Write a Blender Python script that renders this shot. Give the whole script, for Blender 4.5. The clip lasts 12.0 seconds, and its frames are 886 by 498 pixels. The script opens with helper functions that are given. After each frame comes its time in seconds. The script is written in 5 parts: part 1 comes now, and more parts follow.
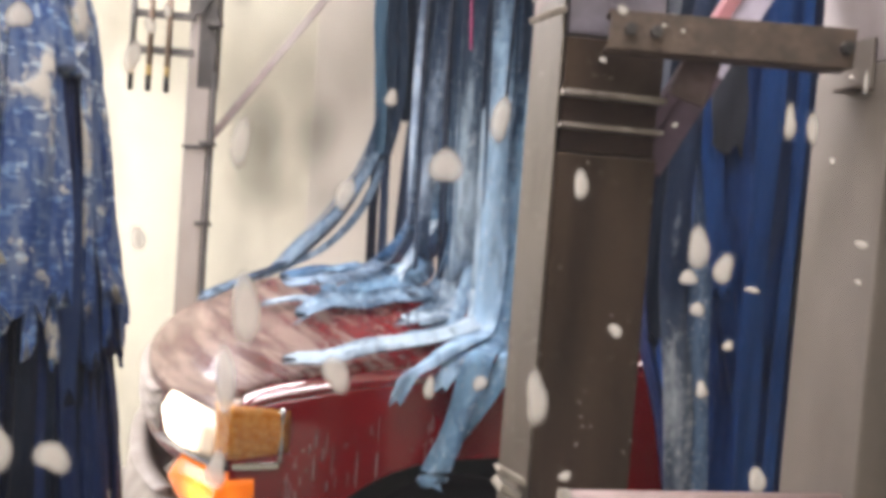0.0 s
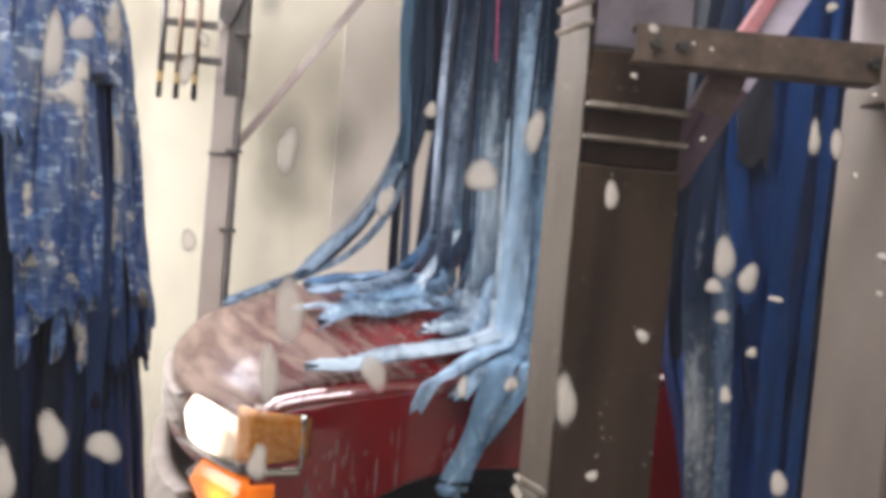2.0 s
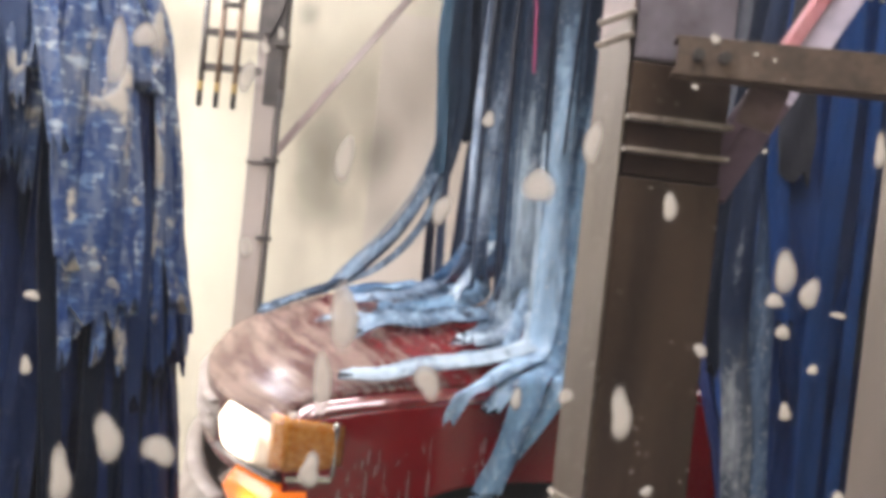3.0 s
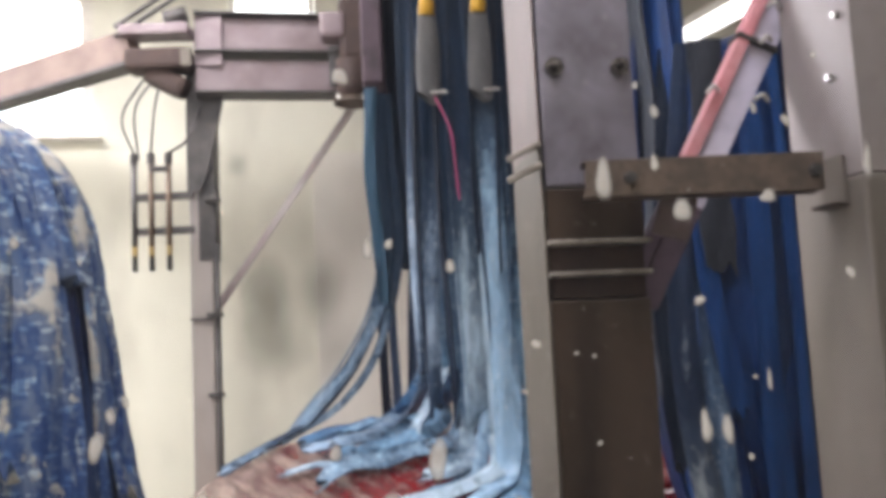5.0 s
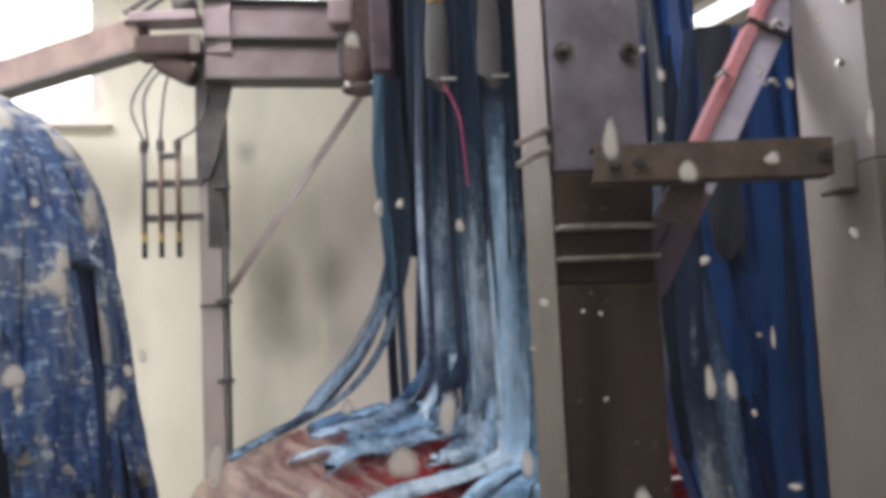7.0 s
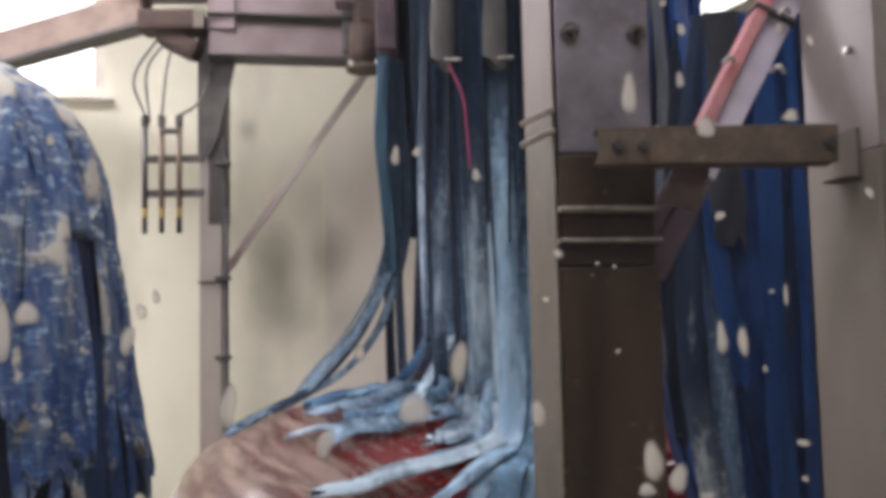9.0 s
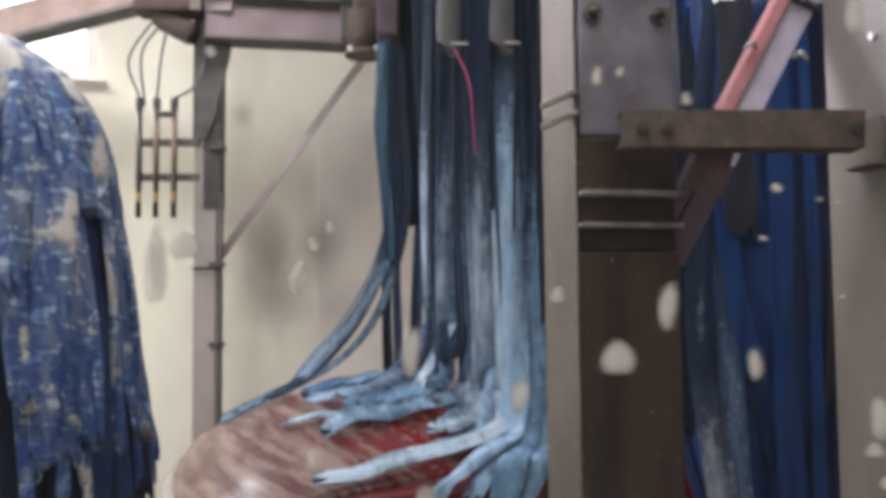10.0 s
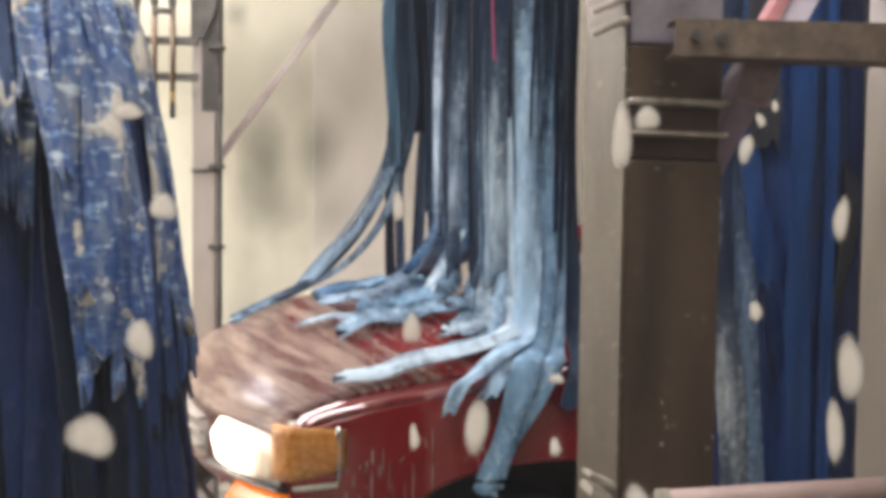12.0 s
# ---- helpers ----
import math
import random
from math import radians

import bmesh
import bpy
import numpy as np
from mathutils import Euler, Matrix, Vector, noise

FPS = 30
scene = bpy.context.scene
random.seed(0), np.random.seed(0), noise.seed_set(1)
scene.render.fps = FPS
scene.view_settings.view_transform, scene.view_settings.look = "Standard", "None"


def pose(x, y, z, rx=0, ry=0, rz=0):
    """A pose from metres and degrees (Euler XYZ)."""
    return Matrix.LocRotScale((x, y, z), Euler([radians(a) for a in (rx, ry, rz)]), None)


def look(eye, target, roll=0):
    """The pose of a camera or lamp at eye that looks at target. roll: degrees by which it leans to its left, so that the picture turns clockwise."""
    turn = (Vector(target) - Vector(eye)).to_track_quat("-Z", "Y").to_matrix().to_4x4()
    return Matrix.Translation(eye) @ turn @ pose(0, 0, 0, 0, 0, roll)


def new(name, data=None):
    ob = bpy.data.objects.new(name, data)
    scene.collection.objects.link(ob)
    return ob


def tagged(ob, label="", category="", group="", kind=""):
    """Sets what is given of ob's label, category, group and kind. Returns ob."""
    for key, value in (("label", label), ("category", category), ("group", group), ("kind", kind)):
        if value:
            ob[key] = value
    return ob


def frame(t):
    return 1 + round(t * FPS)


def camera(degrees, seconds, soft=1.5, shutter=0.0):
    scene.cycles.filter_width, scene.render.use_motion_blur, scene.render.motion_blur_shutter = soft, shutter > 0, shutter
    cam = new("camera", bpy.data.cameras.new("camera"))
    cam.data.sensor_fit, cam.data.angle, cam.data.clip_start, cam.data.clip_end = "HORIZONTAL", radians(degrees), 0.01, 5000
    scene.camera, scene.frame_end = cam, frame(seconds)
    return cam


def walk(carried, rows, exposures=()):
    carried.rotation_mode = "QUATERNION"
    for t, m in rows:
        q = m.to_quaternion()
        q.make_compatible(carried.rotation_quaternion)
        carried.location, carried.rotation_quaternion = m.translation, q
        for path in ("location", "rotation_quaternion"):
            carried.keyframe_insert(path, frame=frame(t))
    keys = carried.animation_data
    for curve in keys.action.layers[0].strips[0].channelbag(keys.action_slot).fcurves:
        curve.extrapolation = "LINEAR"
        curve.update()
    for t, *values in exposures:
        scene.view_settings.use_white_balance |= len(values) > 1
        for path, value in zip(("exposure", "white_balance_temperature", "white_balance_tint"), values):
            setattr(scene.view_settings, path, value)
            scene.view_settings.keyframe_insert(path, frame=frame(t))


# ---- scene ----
cam = camera(54.3, 12.0, soft=4.8, shutter=0.4)
PATH = [
    (0, (-0.013, 0.461, 1.553), (0.085, 2.456, 1.461), 4.3),
    (0.5, (-0.014, 0.449, 1.547), (0.104, 2.444, 1.473), 4.7),
    (1, (-0.014, 0.457, 1.551), (0.089, 2.452, 1.462), 4.1),
    (1.5, (-0.023, 0.44, 1.545), (0.069, 2.436, 1.461), 5.0),
    (2, (-0.017, 0.451, 1.552), (0.03, 2.449, 1.479), 5.1),
    (2.5, (-0.022, 0.448, 1.55), (-0.017, 2.447, 1.486), 5.3),
    (3, (-0.023, 0.452, 1.551), (-0.054, 2.451, 1.496), 5.9),
    (3.5, (-0.016, 0.457, 1.561), (-0.038, 2.456, 1.528), 5.1),
    (3.7, (0.001, 0.491, 1.595), (0.004, 2.49, 1.613), 2.8),
    (5.3, (0.006, 0.434, 1.61), (0.073, 2.422, 1.82), -2.9),
    (5.5, (0.002, 0.435, 1.606), (0.064, 2.423, 1.813), -2.8),
    (6, (0.004, 0.435, 1.606), (0.053, 2.424, 1.806), -2.6),
    (6.5, (0.008, 0.437, 1.604), (0.05, 2.427, 1.798), -2.7),
    (7, (0.005, 0.435, 1.601), (0.052, 2.426, 1.783), -2.6),
    (9, (0.0, 0.436, 1.591), (0.049, 2.43, 1.737), -1.2),
    (9.5, (-0.015, 0.444, 1.59), (0.036, 2.439, 1.728), -1.4),
    (10, (-0.056, 0.465, 1.578), (0.028, 2.459, 1.705), -0.5),
    (10.5, (-0.118, 0.48, 1.587), (0.004, 2.475, 1.653), -0.4),
    (11, (-0.146, 0.486, 1.582), (0.015, 2.48, 1.606), 0.5),
    (11.5, (-0.177, 0.483, 1.574), (-0.002, 2.475, 1.563), 0.5),
    (12, (-0.184, 0.448, 1.566), (-0.037, 2.441, 1.485), 0.7),
]
walk(cam, [(t, look(eye, target, roll)) for t, eye, target, roll in PATH],
     [(0.0, 0.26, 6250, 18), (0.5, 0.22, 6100, 17.5), (1.0, 0.08, 6150, 18), (1.5, -0.02, 6150, 18), (2.0, 0.01, 6150, 18),
      (2.5, 0.09, 6150, 18), (3.0, 0.18, 6300, 19), (3.5, 0.28, 6300, 19), (5.3, -0.36, 5950, 15.5), (7.0, -0.60, 5950, 15.5), (9.0, -0.68, 6100, 17),
      (10.5, -0.41, 5950, 15), (11.2, -0.15, 6400, 14.5), (11.6, -0.13, 6450, 14.5), (12.0, 0.07, 6450, 14)])
# ---- world and light ----
world = bpy.data.worlds.new("world")
scene.world = world
world.use_nodes = True
wn = world.node_tree
sky = wn.nodes.new("ShaderNodeTexSky")
sky.sky_type, sky.sun_disc = "NISHITA", False
sky.sun_elevation, sky.sun_rotation = radians(35), radians(-120)
wn.links.new(sky.outputs[0], wn.nodes["Background"].inputs[0])
wn.nodes["Background"].inputs[1].default_value = 0.12


def area_lamp(name, eye, target, sx, sy, watts, colour):
    data = bpy.data.lights.new(name, "AREA")
    data.shape, data.size, data.size_y, data.energy, data.color = "RECTANGLE", sx, sy, watts, colour
    ob = new(name, data)
    ob.matrix_world = look(eye, target)
    return ob


WARM, DAY = (1.0, 0.95, 0.915), (1.0, 0.97, 0.985)
# added ceiling and end-wall fill lamps, unseen themselves, and daylight at the high windows
area_lamp("ceiling_fill", (-2.1, 3.8, 3.72), (-2.1, 3.8, 0), 3.2, 0.4, 130, WARM)
area_lamp("ceiling_fill", (1.9, 3.4, 3.72), (1.9, 3.4, 0), 3.0, 0.4, 24, WARM)
area_lamp("ceiling_fill", (-0.9, 1.15, 3.72), (-0.9, 1.6, 0), 3.6, 0.3, 88, DAY)
area_lamp("end_fill", (-5.4, 2.8, 1.9), (0, 3.3, 1.2), 3.2, 2.6, 152, DAY)
area_lamp("end_fill", (6.4, 3.2, 1.9), (0, 3.3, 1.2), 3.2, 2.6, 16, DAY)
area_lamp("window_light", (-2.75, 5.0, 3.2), (-2.2, 1.8, 0.8), 1.5, 0.7, 85, DAY)


# ---- materials ----
def nodes_of(name):
    m = bpy.data.materials.new(name)
    m.use_nodes = True
    return m, m.node_tree.nodes, m.node_tree.links, m.node_tree.nodes["Principled BSDF"]


def noise_tex(n, l, coord, scale, detail=4.0, rough=0.55, stretch=None):
    t = n.new("ShaderNodeTexNoise")
    t.inputs["Scale"].default_value, t.inputs["Detail"].default_value, t.inputs["Roughness"].default_value = scale, detail, rough
    if stretch:
        mp = n.new("ShaderNodeMapping")
        mp.inputs["Scale"].default_value = stretch
        l.new(coord, mp.inputs[0])
        coord = mp.outputs[0]
    l.new(coord, t.inputs["Vector"])
    return t.outputs["Fac"]


def ramp(n, l, fac, lo, hi, a=(0, 0, 0), b=(1, 1, 1)):
    r = n.new("ShaderNodeValToRGB")
    r.color_ramp.elements[0].position, r.color_ramp.elements[1].position = lo, hi
    r.color_ramp.elements[0].color, r.color_ramp.elements[1].color = (*a, 1), (*b, 1)
    l.new(fac, r.inputs[0])
    return r.outputs[0]


def mix(n, l, fac, a, b):
    m = n.new("ShaderNodeMix")
    m.data_type = "RGBA"
    for value, socket in ((fac, m.inputs[0]), (a, m.inputs[6]), (b, m.inputs[7])):
        if isinstance(value, tuple):
            socket.default_value = (*value, 1)
        elif isinstance(value, float):
            socket.default_value = value
        else:
            l.new(value, socket)
    return m.outputs[2]


def calc(n, l, op, a, b=None):
    m = n.new("ShaderNodeMath")
    m.operation = op
    m.use_clamp = op in ("MULTIPLY_ADD",)
    for value, socket in ((a, m.inputs[0]), (b, m.inputs[1])):
        if isinstance(value, (int, float)):
            socket.default_value = value
        elif value is not None:
            l.new(value, socket)
    return m.outputs[0]


def bump(n, l, b, height, strength, distance):
    k = n.new("ShaderNodeBump")
    k.inputs["Strength"].default_value, k.inputs["Distance"].default_value = strength, distance
    l.new(height, k.inputs["Height"])
    l.new(k.outputs[0], b.inputs["Normal"])


def surface(name, main, worn, rough=0.5, metal=0.0, big=2.0, fine=40.0, lo=0.4, hi=0.68, relief=0.15, stretch=None, coat=0.0, grain=0.35, flecks=0.0, damp=()):
    """A surface with stains at a large scale and grain at a fine one."""
    m, n, l, b = nodes_of(name)
    pos = n.new("ShaderNodeNewGeometry").outputs["Position"]
    stain = noise_tex(n, l, pos, big, 6, 0.6, stretch)
    fine_fac = noise_tex(n, l, pos, fine, 3)
    col = mix(n, l, ramp(n, l, stain, lo, hi), main, worn)
    dark = tuple(c * (1 - grain) for c in main)
    col = mix(n, l, calc(n, l, "MULTIPLY", ramp(n, l, fine_fac, 0.45, 0.75), 0.6), col, dark)
    for x0, z0, rx, rz, depth in damp:
        away = n.new("ShaderNodeVectorMath")
        away.operation = "LENGTH"
        mp = n.new("ShaderNodeMapping")
        mp.inputs["Scale"].default_value = (1 / rx, 0, 1 / rz)
        mp.inputs["Location"].default_value = (-x0 / rx, 0, -z0 / rz)
        l.new(pos, mp.inputs[0])
        l.new(mp.outputs[0], away.inputs[0])
        spot = calc(n, l, "SUBTRACT", calc(n, l, "ADD", 0.75, calc(n, l, "MULTIPLY", stain, 0.5)), away.outputs["Value"])
        col = mix(n, l, calc(n, l, "MULTIPLY", ramp(n, l, spot, 0.0, 0.85), depth), col, (0.20, 0.195, 0.15))
    if flecks:
        dots = ramp(n, l, noise_tex(n, l, pos, 95, 2, 0.5), 0.69 - 0.05 * flecks, 0.73 - 0.05 * flecks)
        col = mix(n, l, calc(n, l, "MULTIPLY", dots, 0.7), col, (0.62, 0.59, 0.53))
    l.new(col, b.inputs["Base Color"])
    rg = n.new("ShaderNodeMapRange")
    rg.inputs[3].default_value, rg.inputs[4].default_value = max(0.03, rough - 0.12), min(1, rough + 0.14)
    l.new(stain, rg.inputs[0])
    l.new(rg.outputs[0], b.inputs["Roughness"])
    b.inputs["Metallic"].default_value, b.inputs["Coat Weight"].default_value = metal, coat
    bump(n, l, b, fine_fac, relief, 0.004)
    return m


def cloth(name, dark, light, soap, cover, start=1.1, full=1.6, fade=None, rough=0.5):
    """Wet felt strips: streaks along the length, and soap lather that clings in patches, from start to full metres down the strip,
    and thins out again over the two lengths in fade."""
    m, n, l, b = nodes_of(name)
    uv = n.new("ShaderNodeUVMap").outputs[0]
    pos = n.new("ShaderNodeNewGeometry").outputs["Position"]
    rnd = n.new("ShaderNodeObjectInfo").outputs["Random"]
    streak = noise_tex(n, l, pos, 22, 5, 0.65, (1, 1, 0.12))
    patch = noise_tex(n, l, pos, 10, 5, 0.62, (1, 1, 0.45))
    weave = noise_tex(n, l, pos, 170, 2)
    sep = n.new("ShaderNodeSeparateXYZ")
    l.new(uv, sep.inputs[0])
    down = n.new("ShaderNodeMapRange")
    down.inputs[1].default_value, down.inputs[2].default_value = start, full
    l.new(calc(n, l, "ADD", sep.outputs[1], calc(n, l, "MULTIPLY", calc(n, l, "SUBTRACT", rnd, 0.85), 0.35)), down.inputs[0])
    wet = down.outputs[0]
    if fade:
        out = n.new("ShaderNodeMapRange")
        out.inputs[1].default_value, out.inputs[2].default_value, out.inputs[3].default_value, out.inputs[4].default_value = *fade, 1.0, 0.12
        l.new(sep.outputs[1], out.inputs[0])
        wet = calc(n, l, "MULTIPLY", wet, out.outputs[0])
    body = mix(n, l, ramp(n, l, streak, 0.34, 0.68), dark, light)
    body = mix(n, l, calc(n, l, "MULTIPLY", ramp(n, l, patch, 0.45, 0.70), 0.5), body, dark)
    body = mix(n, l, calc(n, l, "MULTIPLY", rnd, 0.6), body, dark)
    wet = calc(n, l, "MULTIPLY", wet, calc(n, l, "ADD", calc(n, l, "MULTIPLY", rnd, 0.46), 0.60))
    # Sheen of the wet felt is put into the body colour lower down.
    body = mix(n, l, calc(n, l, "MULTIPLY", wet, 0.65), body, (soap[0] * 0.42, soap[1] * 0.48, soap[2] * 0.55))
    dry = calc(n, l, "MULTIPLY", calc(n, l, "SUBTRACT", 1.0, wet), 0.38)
    lather = calc(n, l, "ADD", calc(n, l, "MULTIPLY", patch, 0.6), calc(n, l, "MULTIPLY", streak, 0.5))
    lather = calc(n, l, "ADD", lather, calc(n, l, "MULTIPLY", noise_tex(n, l, pos, 60, 4, 0.65, (1, 1, 0.6)), 0.30))
    edge = calc(n, l, "ABSOLUTE", calc(n, l, "SUBTRACT", calc(n, l, "FRACT", calc(n, l, "MULTIPLY", sep.outputs[0], 2.0)), 0.45))
    lather = calc(n, l, "SUBTRACT", lather, calc(n, l, "MULTIPLY", edge, 0.24))
    lather = ramp(n, l, calc(n, l, "SUBTRACT", lather, dry), 0.70 - 0.3 * cover, 0.96 - 0.3 * cover)
    # Small glints on the wet strips, put into the colour as white dots.
    specks = calc(n, l, "MULTIPLY", ramp(n, l, noise_tex(n, l, pos, 120, 2, 0.5, (1, 1, 0.6)), 0.63, 0.68), calc(n, l, "MULTIPLY", wet, cover))
    col = mix(n, l, lather, body, soap)
    clots = ramp(n, l, noise_tex(n, l, pos, 30, 5, 0.72, (1, 1, 0.35)), 0.54, 0.66)
    col = mix(n, l, calc(n, l, "MULTIPLY", clots, calc(n, l, "MULTIPLY", wet, 0.72 * cover)), col, tuple(0.6 * c + 0.33 for c in soap))
    gloom = ramp(n, l, noise_tex(n, l, pos, 17, 4, 0.65, (1, 1, 0.22)), 0.50, 0.62)
    col = mix(n, l, calc(n, l, "MULTIPLY", gloom, 0.42), col, tuple(0.5 * c for c in light))
    l.new(mix(n, l, calc(n, l, "MULTIPLY", specks, 0.7), col, (0.75, 0.78, 0.80)), b.inputs["Base Color"])
    b.inputs["Roughness"].default_value = rough
    b.inputs["Specular IOR Level"].default_value = 0.22
    bump(n, l, b, calc(n, l, "ADD", calc(n, l, "ADD", streak, calc(n, l, "MULTIPLY", patch, 0.3)), calc(n, l, "MULTIPLY", weave, 0.5)), 0.7, 0.008)
    return m


def lathered_felt(name):
    """Blue felt under drying lather: broad cream blotches over the shoulder, a pale haze with short rubbed bars below, cream blobs at the ends."""
    m, n, l, b = nodes_of(name)
    sep = n.new("ShaderNodeSeparateXYZ")
    l.new(n.new("ShaderNodeUVMap").outputs[0], sep.inputs[0])
    pos = n.new("ShaderNodeNewGeometry").outputs["Position"]
    rnd = n.new("ShaderNodeObjectInfo").outputs["Random"]

    def along(a, b_, lo, hi):
        r = n.new("ShaderNodeMapRange")
        r.inputs[1].default_value, r.inputs[2].default_value, r.inputs[3].default_value, r.inputs[4].default_value = a, b_, lo, hi
        l.new(sep.outputs[1], r.inputs[0])
        return r.outputs[0]
    streak = noise_tex(n, l, pos, 41, 5, 0.65, (1, 1, 0.14))
    big = noise_tex(n, l, pos, 8, 5, 0.62, (1, 1, 0.8))
    blob = noise_tex(n, l, pos, 22, 4, 0.6, (1, 1, 0.75))
    bars = noise_tex(n, l, pos, 58, 3, 0.6, (1, 1, 0.26))
    weave = noise_tex(n, l, pos, 170, 2)
    body = mix(n, l, ramp(n, l, streak, 0.36, 0.66), (0.016, 0.055, 0.22), (0.075, 0.19, 0.50))
    body = mix(n, l, calc(n, l, "MULTIPLY", rnd, 0.4), body, (0.006, 0.020, 0.085))
    haze = calc(n, l, "ADD", calc(n, l, "MULTIPLY", streak, 0.7), calc(n, l, "MULTIPLY", big, 0.5))
    haze = calc(n, l, "MULTIPLY", ramp(n, l, haze, 0.44, 0.66), along(0.45, 0.85, 0.95, 0.32))
    body = mix(n, l, haze, body, (0.30, 0.45, 0.66))
    dash = calc(n, l, "ADD", calc(n, l, "MULTIPLY", bars, 0.7), calc(n, l, "ADD", calc(n, l, "MULTIPLY", big, 0.3), calc(n, l, "MULTIPLY", streak, 0.25)))
    dash = calc(n, l, "SUBTRACT", dash, along(0.55, 0.95, 0.0, 0.07))
    body = mix(n, l, calc(n, l, "MULTIPLY", ramp(n, l, dash, 0.575, 0.65), 0.85), body, (0.52, 0.60, 0.66))
    cross = noise_tex(n, l, pos, 30, 3, 0.55, (0.8, 0.8, 2.4))
    body = mix(n, l, calc(n, l, "MULTIPLY", ramp(n, l, cross, 0.56, 0.66), 0.7), body, (0.42, 0.53, 0.64))
    body = mix(n, l, calc(n, l, "MULTIPLY", ramp(n, l, cross, 0.42, 0.34), 0.7), body, (0.012, 0.040, 0.16))
    upper = calc(n, l, "ADD", calc(n, l, "MULTIPLY", big, 0.75), calc(n, l, "MULTIPLY", blob, 0.35))
    upper = ramp(n, l, calc(n, l, "SUBTRACT", upper, along(0.33, 0.62, 0.0, 0.10)), 0.52, 0.58)
    lower = calc(n, l, "ADD", calc(n, l, "MULTIPLY", blob, 0.8), calc(n, l, "MULTIPLY", big, 0.2))
    lower = ramp(n, l, calc(n, l, "SUBTRACT", lower, along(0.44, 0.77, 0.16, 0.0)), 0.575, 0.62)
    cream = calc(n, l, "MAXIMUM", upper, lower)
    l.new(mix(n, l, calc(n, l, "MULTIPLY", cream, 0.92), body, (0.66, 0.62, 0.53)), b.inputs["Base Color"])
    b.inputs["Roughness"].default_value = 0.5
    b.inputs["Specular IOR Level"].default_value = 0.25
    bump(n, l, b, calc(n, l, "ADD", calc(n, l, "ADD", streak, cream), calc(n, l, "MULTIPLY", weave, 0.35)), 0.6, 0.008)
    return m


def lamp_lens(name, inner, outer, peak, edge, v_mid, z_mid, reach, ribs):
    """A lit lamp lens: brightest before its bulb, dimmer towards its rim, with moulded ribs."""
    m, n, l, b = nodes_of(name)
    sep = n.new("ShaderNodeSeparateXYZ")
    l.new(n.new("ShaderNodeTexCoord").outputs["Object"], sep.inputs[0])
    dv = calc(n, l, "SUBTRACT", calc(n, l, "ABSOLUTE", calc(n, l, "SUBTRACT", sep.outputs[1], 0.85)), 0.85 - v_mid)
    dz = calc(n, l, "SUBTRACT", sep.outputs[2], z_mid)
    d = calc(n, l, "SQRT", calc(n, l, "ADD", calc(n, l, "MULTIPLY", dv, dv), calc(n, l, "MULTIPLY", dz, dz)))
    near = n.new("ShaderNodeMapRange")
    near.interpolation_type = "SMOOTHSTEP"
    near.inputs[1].default_value, near.inputs[2].default_value = reach, 0.0
    l.new(d, near.inputs[0])
    rib = calc(n, l, "ADD", calc(n, l, "MULTIPLY", calc(n, l, "SINE", calc(n, l, "MULTIPLY", dv, ribs)), 0.25), 0.75)
    col = mix(n, l, near.outputs[0], outer, inner)
    l.new(col, b.inputs["Base Color"])
    l.new(col, b.inputs["Emission Color"])
    l.new(calc(n, l, "MULTIPLY", calc(n, l, "ADD", calc(n, l, "MULTIPLY", near.outputs[0], peak), edge), rib), b.inputs["Emission Strength"])
    b.inputs["Roughness"].default_value, b.inputs["Coat Weight"].default_value = 0.15, 0.6
    bump(n, l, b, rib, 0.3, 0.004)
    return m


def glow(name, colour, strength):
    m, n, l, b = nodes_of(name)
    b.inputs["Base Color"].default_value = (*colour, 1)
    b.inputs["Emission Color"].default_value = (*colour, 1)
    b.inputs["Emission Strength"].default_value = strength
    return m


